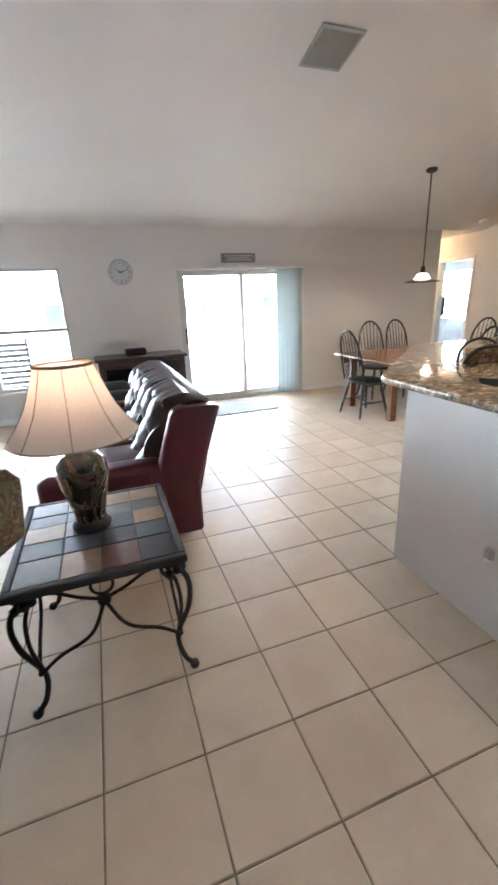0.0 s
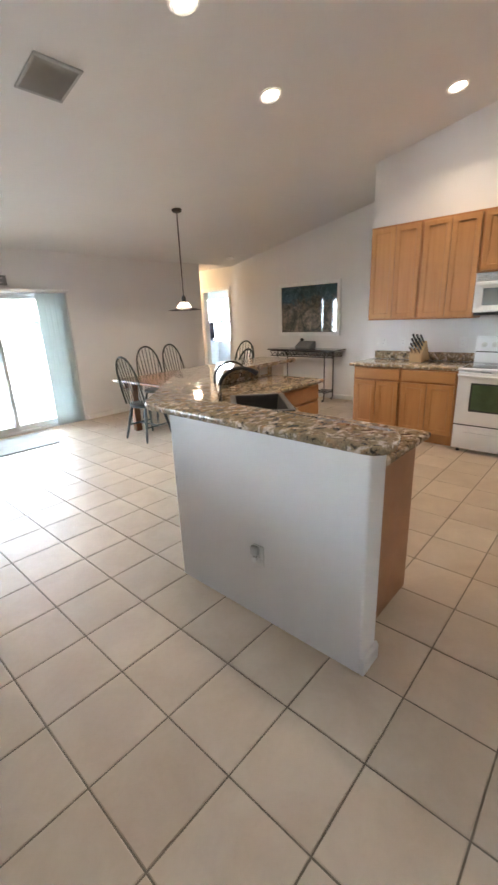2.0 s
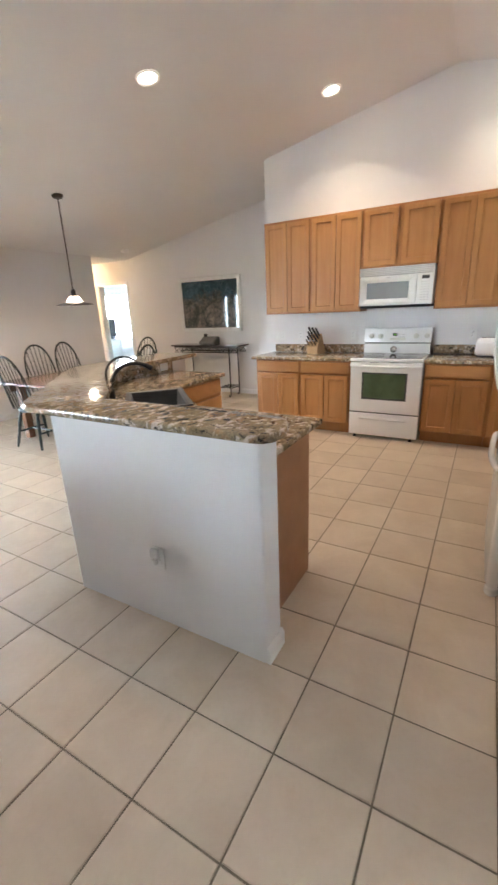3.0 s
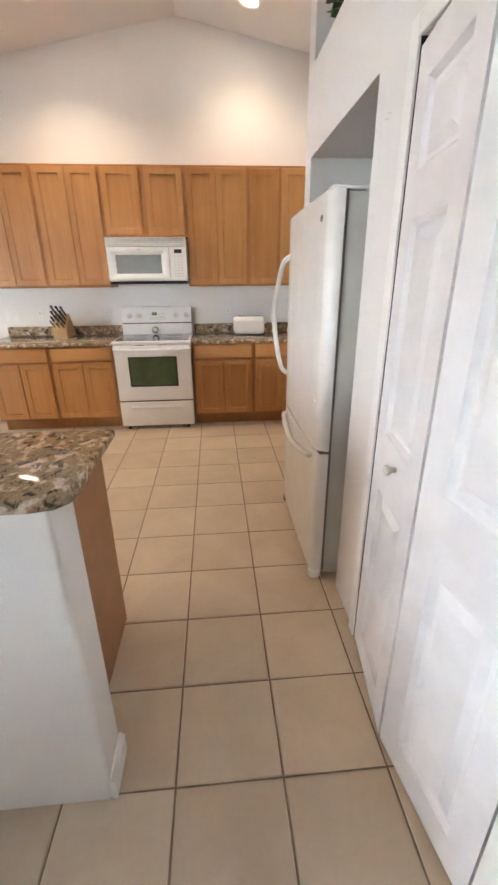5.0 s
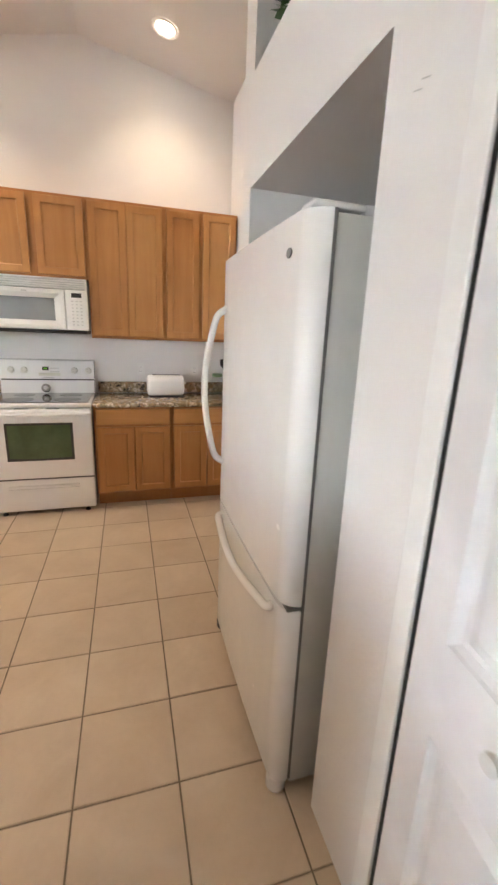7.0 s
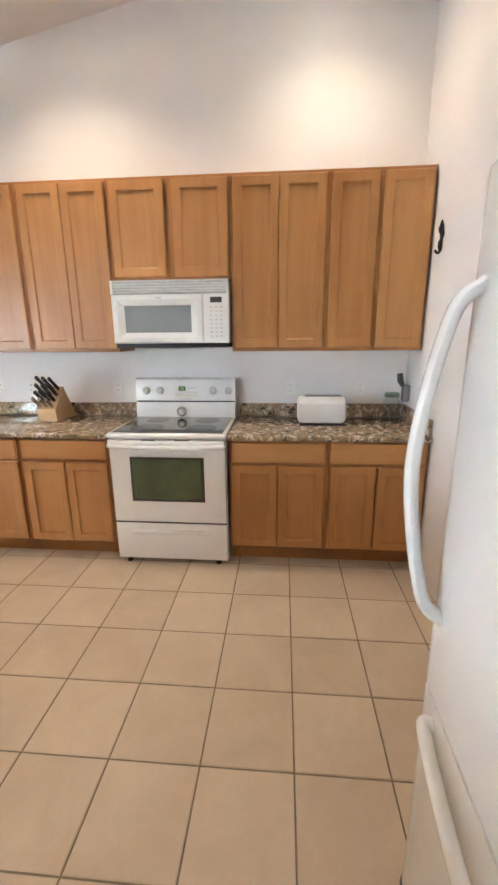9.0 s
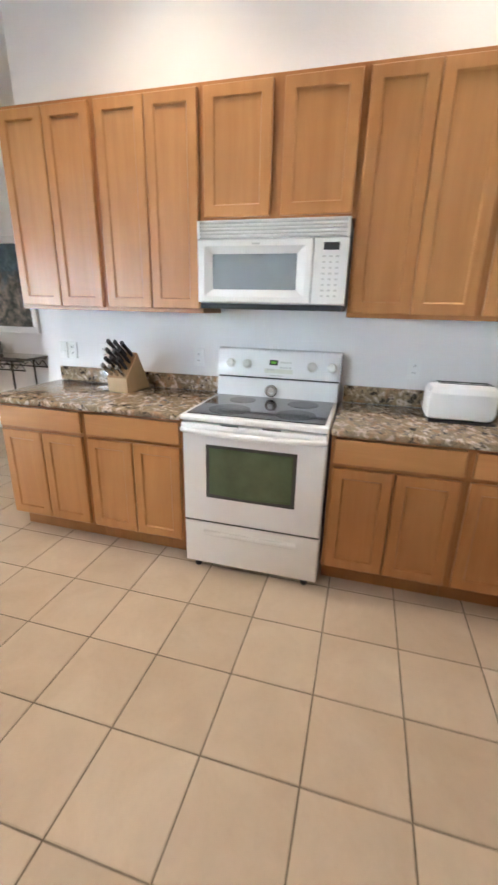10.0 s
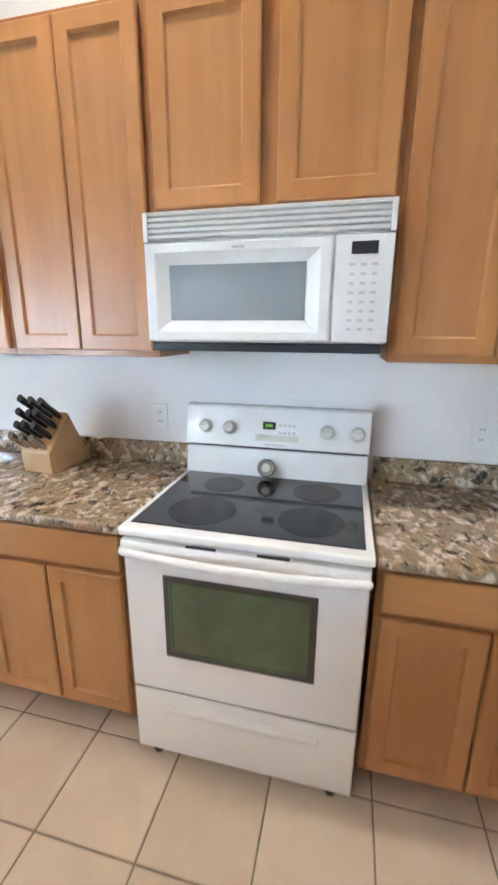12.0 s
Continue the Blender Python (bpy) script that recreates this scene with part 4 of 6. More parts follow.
bd = box(SF - 0.0012, SF + 0.004, WY0 - 0.002, WY1 + 0.002, WZ0 - 0.010, WZ1 + 0.002, 0.001, 1)
part("window_border", bd, plain("dark_window_border", (0.06, 0.066, 0.062), 0.2, bump=0.0), odoor)
own.transform(Matrix.Translation((-0.0012, (WY0 + WY1) / 2, (WZ0 + WZ1) / 2)) @ Matrix.Diagonal((1, 0.93, 0.90, 1)) @ Matrix.Translation((0, -(WY0 + WY1) / 2, -(WZ0 + WZ1) / 2)))
part("oven_window", own, OVENGLASS, odoor, "dark oven window with a green reflection in its colour")
part("top_rail", slab_yz([(SF - 0.020, 0.856), (SF + 0.012, 0.850), (SF + 0.012, 0.887), (SF - 0.014, 0.879)], S0 + 0.006, S1 - 0.006, 0.003), ENAMEL, odoor, smooth=True)
hd = smooth_line([(SF - 0.006, S1 - 0.012, 0.846), (SF - 0.026, S1 - 0.045, 0.845), (SF - 0.037, SM, 0.838), (SF - 0.026, S0 + 0.045, 0.845), (SF - 0.006, S0 + 0.012, 0.846)], 8)
part("handle", tube(hd, 0.011, segs=12, flat=1.3), ENAMEL, odoor, smooth=True)
for k in range(5):
    y = S0 + 0.12 + 0.11 * k
    part("vent_slot", slab_yz([(SF - 0.012, 0.8797), (SF - 0.003, 0.8825), (SF - 0.003, 0.8845), (SF - 0.012, 0.8817)], y, y + 0.095, 0), DARK if k % 2 else BEIGE, odoor)
# Solid dark bar as the shaded slit between oven door and drawer.
part("door_gap", box(SF + 0.012, SF + 0.04, S0 + 0.006, S1 - 0.006, 0.300, 0.312), DARK, stove)
bm = box(SF + 0.004, SF + 0.04, S0 + 0.004, S1 - 0.004, 0.036, 0.300, 0.007, 3)
drawer = part("drawer", bm, ENAMEL, stove, smooth=True)
part("drawer_pull", slab_yz([(SF + 0.006, 0.257), (SF - 0.007, 0.248), (SF - 0.010, 0.230), (SF + 0.006, 0.222)], S0 + 0.12, S1 - 0.12, 0.004), ENAMEL, drawer, smooth=True)
for x in (SF + 0.035, 0.86):
    for y in (S0 + 0.07, S1 - 0.07):
        part("foot", lathe([(0.018, 0.0), (0.02, 0.012), (0.012, 0.015), (0.012, 0.04)], (x, y, 0), 16), DARK, stove)
tim = thing("kitchen_timer", (0.80, 0.815, 0.926), "round white and chrome dial kitchen timer on stove", "timer")
own = lathe([(0.034, 0.0), (0.037, 0.004), (0.037, 0.018), (0.033, 0.022)], (0, 0, 0), 32)
own.transform(Matrix.Translation((0.835, 0.815, 0.968)) @ Euler((0, radians(-72), 0)).to_matrix().to_4x4())
part("case", own, CHROME, tim, smooth=True)
own = lathe([(0.018, 0.0221), (0.018, 0.030), (0.014, 0.033)], (0, 0, 0), 24)
own.transform(Matrix.Translation((0.835, 0.815, 0.968)) @ Euler((0, radians(-72), 0)).to_matrix().to_4x4())
part("dial", own, PLASTIC, tim)

# ---- microwave ----
M0, M1, MZ0, MZ1, MF = 0.411, 1.185, 1.474, 1.870, 0.578
mw = thing("microwave", (0.77, 0.8, MZ0), "white over-range microwave with vent grille, closed", "microwave")
part("body", box(MF + 0.03, 0.955, M0 + 0.004, M1 - 0.004, MZ0, MZ1, 0.004), PLASTIC, mw)
part("underside", box(MF + 0.006, 0.95, M0 + 0.012, M1 - 0.012, MZ0 - 0.028, MZ0 - 0.0005, 0.003), DARK, mw)
G0 = 1.785
grille = part("grille", box(MF + 0.016, MF + 0.034, M0 + 0.004, M1 - 0.004, G0, MZ1 - 0.004), GREYP, mw)
for k in range(5):
    z = G0 + 0.010 + 0.0165 * k
    part("slat", slab_yz([(MF + 0.004, z), (MF + 0.017, z - 0.003), (MF + 0.017, z + 0.010), (MF, z + 0.0085)], M0 + 0.016, M1 - 0.016, 0.001), PLASTIC, grille)
bm = box(MF - 0.001, MF + 0.02, M0, M0 + 0.016, G0, MZ1, 0.002)
box(MF - 0.001, MF + 0.02, M1 - 0.016, M1, G0, MZ1, 0.002, bm=bm)
box(MF - 0.001, MF + 0.02, M0 + 0.016, M1 - 0.016, MZ1 - 0.005, MZ1, 0.001, bm=bm)
part("grille_frame", bm, PLASTIC, mw)
DSPLIT = 0.578
own = bmesh.new()
rings = []
y0, y1, z0, z1 = DSPLIT + 0.002, M1, MZ0 + 0.004, G0 - 0.003
for inset, d in ((0, 0.03), (0, 0.006), (0.006, 0.0), (0.030, 0.0), (0.062, 0.014), (0.066, 0.016)):
    rings.append([own.verts.new((MF + d, y, z)) for y, z in ((y0 + inset * 1.2, z0 + inset), (y1 - inset * 1.2, z0 + inset), (y1 - inset * 1.2, z1 - inset), (y0 + inset * 1.2, z1 - inset))])
for a, b in zip(rings, rings[1:]):
    for k in range(4):
        own.faces.new((a[k], a[(k + 1) % 4], b[(k + 1) % 4], b[k]))
own.faces.new(rings[-1])
md = part("door", own, PLASTIC, mw, "white framed microwave door")
i = 0.067
part("window", box(MF + 0.0135, MF + 0.018, y0 + i * 1.2, y1 - i * 1.2, z0 + i, z1 - i), MWGLASS, md, "grey mesh window")
part("badge", box(MF - 0.0012, MF + 0.002, 0.85, 0.89, z1 - 0.025, z1 - 0.017), GREYP, md, "small grey badge bar")
mc = part("control_panel", box(MF + 0.001, MF + 0.03, M0, DSPLIT - 0.002, MZ0 + 0.004, G0 - 0.003, 0.004), PLASTIC, mw)
part("display", box(MF - 0.0005, MF + 0.004, 0.455, 0.53, 1.728, 1.762, 0.001), DARK, mc, "dark display")
for r in range(8):
    for k in range(3):
        y, z = 0.525 - 0.032 * k, 1.70 - 0.026 * r
        w = 0.007 if r % 3 else 0.009
        part("button", box(MF + 0.0003, MF + 0.003, y - w, y + w, z - 0.0042, z + 0.0042), PRINT, mc)

# ---- refrigerator ----
F0, F1, FY = -2.19, -1.297, -0.278
fr = thing("refrigerator", (-1.75, -0.6, 0), "white bottom-freezer refrigerator standing in a wall niche", "refrigerator")
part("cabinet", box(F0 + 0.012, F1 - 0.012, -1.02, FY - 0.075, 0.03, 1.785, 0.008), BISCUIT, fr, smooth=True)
part("gasket", box(F0 + 0.022, F1 - 0.022, FY - 0.076, FY - 0.062, 0.07, 1.77), GASKET, fr)


def curved_door(z0, z1, name):
    own = bmesh.new()
    r = 0.055
    pts = [(F0, FY - 0.064)]
    for k in range(8):
        a = radians(180 - 90 * k / 7)
        pts.append((F0 + r + r * math.cos(a), FY - r - 0.006 + r * math.sin(a)))
    for k in range(1, 8):
        s = k / 8
        pts.append((F0 + r + (F1 - F0 - 2 * r) * s, FY - 0.006 + 0.006 * math.sin(math.pi * s)))
    for k in range(8):
        a = radians(90 - 90 * k / 7)
        pts.append((F1 - r + r * math.cos(a), FY - r - 0.006 + r * math.sin(a)))
    pts.append((F1, FY - 0.064))
    pts = pts[::-1]
    prism(pts, z0, z1, 0.005, own)
    return part(name, own, FRIDGE, fr, smooth=True)


fd = curved_door(0.735, 1.79, "fridge_door")
fz = curved_door(0.06, 0.722, "freezer_drawer")
hp = smooth_line([(F1 - 0.075, FY - 0.012, 1.605), (F1 - 0.070, FY + 0.040, 1.540), (F1 - 0.066, FY + 0.080, 1.265), (F1 - 0.070, FY + 0.040, 0.990), (F1 - 0.075, FY - 0.012, 0.925)], 8)
part("handle", tube(hp, [0.019] * len(hp), segs=12, flat=0.75), FRIDGE, fd, "white bowed handle", smooth=True)
hp = smooth_line([(F0 + 0.09, FY - 0.008, 0.690), (F0 + 0.12, FY + 0.018, 0.683), ((F0 + F1) / 2, FY + 0.036, 0.642), (F1 - 0.13, FY + 0.018, 0.668), (F1 - 0.10, FY - 0.008, 0.675)], 8)
part("handle", tube(hp, [0.017] * len(hp), segs=12, flat=0.8), FRIDGE, fz, "cream bowed handle", smooth=True)
own = lathe([(0.017, 0.0), (0.017, 0.003), (0.014, 0.004)], (0, 0, 0), 24, axis="y")
own.transform(Matrix.Translation((F0 + 0.115, FY - 0.005, 1.705)) @ Matrix.Diagonal((1, 1, 0.72, 1)))
part("badge", own, GASKET, fd, "small oval grey badge")
part("hinge_cover", box(F0 + 0.004, F0 + 0.075, FY - 0.15, FY - 0.012, 1.788, 1.803, 0.006, 3), FRIDGE, fr, smooth=True)
part("hinge", box(F0 + 0.002, F0 + 0.07, FY - 0.064, FY - 0.02, 0.7225, 0.7345, 0.002), GASKET, fr)
part("top_gasket", box(F0 + 0.005, F0 + 0.06, FY - 0.076, FY - 0.066, 0.06, 1.79), GASKET, fr)
for x in (F0 + 0.04, F1 - 0.04):
    part("foot", lathe([(0.030, 0.0), (0.034, 0.008), (0.034, 0.040), (0.028, 0.050), (0.028, 0.064)], (x, FY - 0.040, 0), 20), FRIDGE if x < -1.7 else DARK, fr)
part("kick_grille", box(F0 + 0.08, F1 - 0.08, FY - 0.09, FY - 0.075, 0.02, 0.06), GASKET, fr)

# ---- recessed lights and ceiling fittings ----
SLOPE = math.degrees(math.atan(0.195))


def on_ceiling(x, y, drop=0.0):
    return Matrix.Translation((x, y, ceil_z(y) - drop)) @ pose(0, 0, 0, -SLOPE if y > RIDGE else SLOPE)


for x, y in ((-2.36, 2.2), (-1.23, 2.455), (0.275, 1.452), (0.45, -0.22)):
    m = on_ceiling(x, y)
    c = thing("recessed_light", m.translation, "lit white recessed ceiling light", "ceiling light", "recessed ceiling lights")
    own = lathe([(0.096, -0.002), (0.096, -0.008), (0.086, -0.012), (0.066, -0.004)], (0, 0, 0), 32, cap=False)
    own.transform(m)
    part("trim_ring", own, TRIM, c, smooth=True)
    own = lathe([(0.066, -0.004), (0.045, -0.008), (0.01, -0.010)], (0, 0, 0), 32)
    own.transform(m)
    part("lens", own, BULBGLOW, c, "glowing frosted lens")
    lamp("can_lamp", "SPOT", Matrix.Translation(m.translation - Vector((0, 0, 0.03))), BULB * (0.72 if y < 0 else 1.12), WARM, size=0.07, cone=132)
vent = thing("ceiling_vent", on_ceiling(-2.78, 3.158).translation, "grey louvred return air vent in ceiling", "vent")
m = on_ceiling(-2.78, 3.158)
own = bmesh.new()
for a in ((-0.166, 0.166, -0.182, -0.155), (-0.166, 0.166, 0.155, 0.182), (-0.166, -0.145, -0.155, 0.155), (0.145, 0.166, -0.155, 0.155)):
    box(a[0], a[1], a[2], a[3], -0.014, -0.001, 0.003, 1, own)
own.transform(m)
part("frame", own, VENTGREY, vent)
own = box(-0.145, 0.145, -0.155, 0.155, -0.004, -0.001)
own.transform(m)
part("backing", own, DARK, vent)
for k in range(16):
    y = -0.146 + 0.0195 * k
    own = slab_yz([(0, 0), (0.0015, 0), (0.0015, 0.018), (0, 0.018)], -0.145, 0.145, 0)
    own.transform(m @ Matrix.Translation((0, y, -0.012)) @ pose(0, 0, 0, 0, 0, 90) @ pose(0, 0, 0, 0, -52, 0) @ Matrix.Translation((0, 0, -0.009)))
    part("slat", own, VENTGREY, vent)
m = on_ceiling(1.72, 5.85)
sm = thing("smoke_detector", m.translation, "round white smoke detector on ceiling", "smoke detector")
own = lathe([(0.07, -0.001), (0.068, -0.025), (0.045, -0.038), (0.01, -0.04)], (0, 0, 0), 28)
own.transform(m)
part("case", own, PLASTIC, sm, smooth=True)
lamp("hall_lamp", "POINT", Matrix.Translation((1.75, 7.9, 2.25)), 3.0, (1.0, 0.66, 0.34), size=0.1)
hl = thing("hall_ceiling_light", (1.75, 7.9, 2.53), "lit round hall ceiling light", "ceiling light")
part("bowl", lathe([(0.15, -0.001), (0.15, -0.03), (0.12, -0.08), (0.05, -0.10), (0.01, -0.102)], (1.75, 7.9, 2.53), 32), PENDGLASS, hl, smooth=True)

# ---- pendant over the dining table ----
PX, PY = -0.63, 4.505
pend = thing("pendant_light", (PX, PY, ceil_z(PY)), "dark bronze pendant lamp with lit glass and wide brim", "pendant light")
own = lathe([(0.065, 0.012), (0.065, -0.01), (0.05, -0.028), (0.012, -0.035)], (PX, PY, ceil_z(PY) - 0.006), 24)
part("canopy", own, BRONZE, pend, smooth=True)
part("rod", tube([(PX, PY, ceil_z(PY) - 0.03), (PX, PY, 1.80)], 0.008), BRONZE, pend)
own = lathe([(0.02, 1.83), (0.03, 1.80), (0.028, 1.765), (0.045, 1.755), (0.05, 1.745)], (PX, PY, 0), 24)
part("cap", own, BRONZE, pend, smooth=True)
own = lathe([(0.045, 1.748), (0.062, 1.735), (0.088, 1.70), (0.098, 1.672)], (PX, PY, 0), 32, cap=False)
part("glass", own, PENDGLASS, pend, "glowing frosted glass dome", smooth=True)
own = lathe([(0.098, 1.676), (0.15, 1.664), (0.222, 1.646), (0.223, 1.640), (0.15, 1.656), (0.094, 1.668)], (PX, PY, 0), 40, cap=False)
part("brim", own, BRONZE, pend, smooth=True)
lamp("pendant_lamp", "POINT", Matrix.Translation((PX, PY, 1.65)), 2.2, WARM, size=0.05)

# ---- dining set ----
T0, T1, TY0, TY1 = -1.48, 0.28, 3.93, 5.16
tb = thing("dining_table", ((T0 + T1) / 2, (TY0 + TY1) / 2, 0), "brown wooden dining table with square legs", "table")
part("tabletop", box(T0, T1, TY0, TY1, 0.725, 0.755, 0.006), TABLEWOOD, tb)
part("apron", box(T0 + 0.10, T1 - 0.10, TY0 + 0.09, TY0 + 0.11, 0.62, 0.7245), TABLEWOOD, tb)
part("apron", box(T0 + 0.10, T1 - 0.10, TY1 - 0.11, TY1 - 0.09, 0.62, 0.7245), TABLEWOOD, tb)
for x in (T0 + 0.20, T1 - 0.11):
    for y in (TY0 + 0.17, TY1 - 0.17):
        part("leg", box(x - 0.045, x + 0.045, y - 0.045, y + 0.045, 0, 0.724, 0.006), TABLEWOOD, tb)

def windsor():
    c = thing("windsor_chair", (0, 0, 0), "dark green-black bow-back windsor chair at the dining table", "chair", "chairs round the dining table")
    pts = []
    for k in range(28):
        a = 2 * math.pi * k / 28
        r = 1 + 0.06 * math.cos(2 * a)
        pts.append((0.225 * r * math.cos(a) * (1.0 if math.sin(a) < 0 else 0.97), 0.215 * r * math.sin(a)))
    part("seat", prism(pts, 0.435, 0.47, 0.01), CHAIRPAINT, c, smooth=True)
    feet = {}
    for sx in (-1, 1):
        for sy in (-1, 1):
            a, b = Vector((0.14 * sx, 0.13 * sy, 0.44)), Vector((0.215 * sx, 0.215 * sy, 0.0))
            line = [a.lerp(b, t) for t in (0, 0.1, 0.25, 0.4, 0.55, 0.62, 0.7, 0.85, 1)]
            part("leg", tube(line, [0.014, 0.016, 0.02, 0.021, 0.017, 0.014, 0.018, 0.016, 0.011], segs=10), CHAIRPAINT, c, smooth=True)
            feet[sx, sy] = a.lerp(b, 0.58)
    for sx in (-1, 1):
        part("stretcher", tube([feet[sx, -1], feet[sx, -1].lerp(feet[sx, 1], 0.5), feet[sx, 1]], [0.009, 0.014, 0.009]), CHAIRPAINT, c)
    part("stretcher", tube([feet[-1, -1].lerp(feet[-1, 1], 0.5), feet[1, -1].lerp(feet[1, 1], 0.5)], 0.011), CHAIRPAINT, c)
    # the back stands at -y and leans away
    lean = 0.22

    def back(u, h):
        return Vector((u, -0.165 - lean * h, 0.465 + h))

    bow = []
    for k in range(25):
        a = math.pi * k / 24
        h = 0.62 * math.sin(a) ** 0.62
        bow.append(back(0.205 * math.cos(a) * (1 + 0.12 * math.sin(a)), h))
    part("bow", tube(bow, 0.0125, segs=10), CHAIRPAINT, c, smooth=True)
    for k in range(7):
        s = (k - 3) / 3
        a = math.acos(max(-1, min(1, s * 0.80)))
        top = back(0.205 * math.cos(a) * (1 + 0.12 * math.sin(a)), 0.62 * math.sin(a) ** 0.62)
        foot = back(0.135 * s, 0.0)
        part("spindle", tube([foot, foot.lerp(top, 0.35), top], [0.0055, 0.0075, 0.0045], segs=6), CHAIRPAINT, c)
    return c


chair = windsor()
chair.matrix_basis = pose(-1.385, 4.54, 0, 0, 0, -87) @ Matrix.Scale(1.02, 4)
for x, y, turn in ((-0.62, 5.29, 176), (-0.10, 5.29, 184), (-0.52, 3.80, 6), (0.50, 4.68, 92)):
    copy_thing(chair, pose(x, y, 0, 0, 0, turn) @ Matrix.Scale(1.02, 4))

# ---- faucet and sink ----
fa = thing("kitchen_faucet", (-2.40, 2.02, 0.917), "dark bronze gooseneck kitchen faucet", "faucet")
AX = Vector((0.7071, -0.7071, 0))
base = Vector((-2.42, 2.04, 0.917))
part("base", lathe([(0.03, 0), (0.03, 0.01), (0.022, 0.02), (0.02, 0.10)], base, 20), OILED, fa, smooth=True)
line = [base + Vector((0, 0, 0.09))] + arc(base + Vector((0, 0, 0.10)) + AX * 0.165, 0.165, 180, 65, 16, AX, (0, 0, 1))
part("spout", tube(line, 0.0125, segs=14), OILED, fa, smooth=True)
part("spray_head", tube([line[-1], line[-1] + AX * 0.05 - Vector((0, 0, 0.03))], [0.015, 0.018], segs=14), OILED, fa, smooth=True)
part("lever", tube([base + Vector((0.015, 0.015, 0.07)), base + Vector((0.06, 0.06, 0.10))], [0.01, 0.006]), OILED, fa)
f2 = thing("filter_tap", (-2.20, 2.26, 0.917), "slim dark bronze filtered water tap", "faucet")
base = Vector((-2.36, 2.14, 0.917))
line = [base, base + Vector((0, 0, 0.14))] + arc(base + Vector((0, 0, 0.175)) + AX * 0.125, 0.125, 180, 30, 14, AX, (0, 0, 1))
part("spout", tube(line, 0.009, segs=10), OILED, f2, smooth=True)
part("base", lathe([(0.02, 0), (0.02, 0.01), (0.012, 0.02)], base, 16), OILED, f2)
sk = thing("kitchen_sink", (-2.14, 1.78, 0.92), "dark grey composite sink set diagonally in counter", "sink")
own = bmesh.new()
rings = []
for w, d, z in ((0.325, 0.215, 0.9175), (0.325, 0.215, 0.925), (0.30, 0.19, 0.927), (0.285, 0.175, 0.922), (0.280, 0.170, 0.90), (0.265, 0.155, 0.76), (0.25, 0.14, 0.748)):
    rings.append([own.verts.new((*(SINK + ACROSS2 * u * w + ALONG * v * d), z)) for u, v in ((-1, -1), (1, -1), (1, 1), (-1, 1))])
for a, b in zip(rings, rings[1:]):
    for k in range(4):
        own.faces.new((a[k], a[(k + 1) % 4], b[(k + 1) % 4], b[k]))
own.faces.new(rings[-1])
part("basin", own, SINKMAT, sk)
part("drain", lathe([(0.04, 0.0), (0.042, 0.003), (0.03, 0.004), (0.01, 0.002)], (SINK.x, SINK.y, 0.748), 20), CHROME, sk, smooth=True)

# ---- end table ----
et = thing("end_table", (-4.72, 1.72, 0), "wrought iron end table with multicolour slate tile top", "table")
E0, E1, EY0, EY1, EZ = -5.045, -4.40, 1.36, 2.08, 0.60
bm = box(E0, E1, EY0, EY0 + 0.030, EZ - 0.035, EZ, 0.008)
box(E0, E1, EY1 - 0.030, EY1, EZ - 0.035, EZ, 0.008, bm=bm)
box(E0, E0 + 0.030, EY0 + 0.030, EY1 - 0.030, EZ - 0.035, EZ, 0.008, bm=bm)
box(E1 - 0.030, E1, EY0 + 0.030, EY1 - 0.030, EZ - 0.035, EZ, 0.008, bm=bm)
part("top_frame", bm, plain("dark_slate_frame", (0.026, 0.027, 0.031), 0.7, vary=0.2), et)
part("underboard", box(E0 + 0.030, E1 - 0.030, EY0 + 0.030, EY1 - 0.030, EZ - 0.03, EZ - 0.012), DARK, et)
gx = [E0 + 0.032, E0 + 0.19, E0 + 0.335, E0 + 0.475, E1 - 0.032]
gy = [EY0 + 0.032, EY0 + 0.20, EY0 + 0.325, EY0 + 0.455, EY0 + 0.56, EY1 - 0.032]
for i in range(4):
    for j in range(5):
        part("slate_tile", box(gx[i] + 0.002, gx[i + 1] - 0.002, gy[j] + 0.002, gy[j + 1] - 0.002, EZ - 0.0115, EZ - 0.002 + 0.0015 * ((i * 3 + j) % 3), 0.002, 1), SLATES[(4, 0, 2, 1, 0, 2, 0, 4, 0, 1, 3, 1, 0, 4, 2, 1, 0, 2, 0, 2)[5 * i + j]], et)
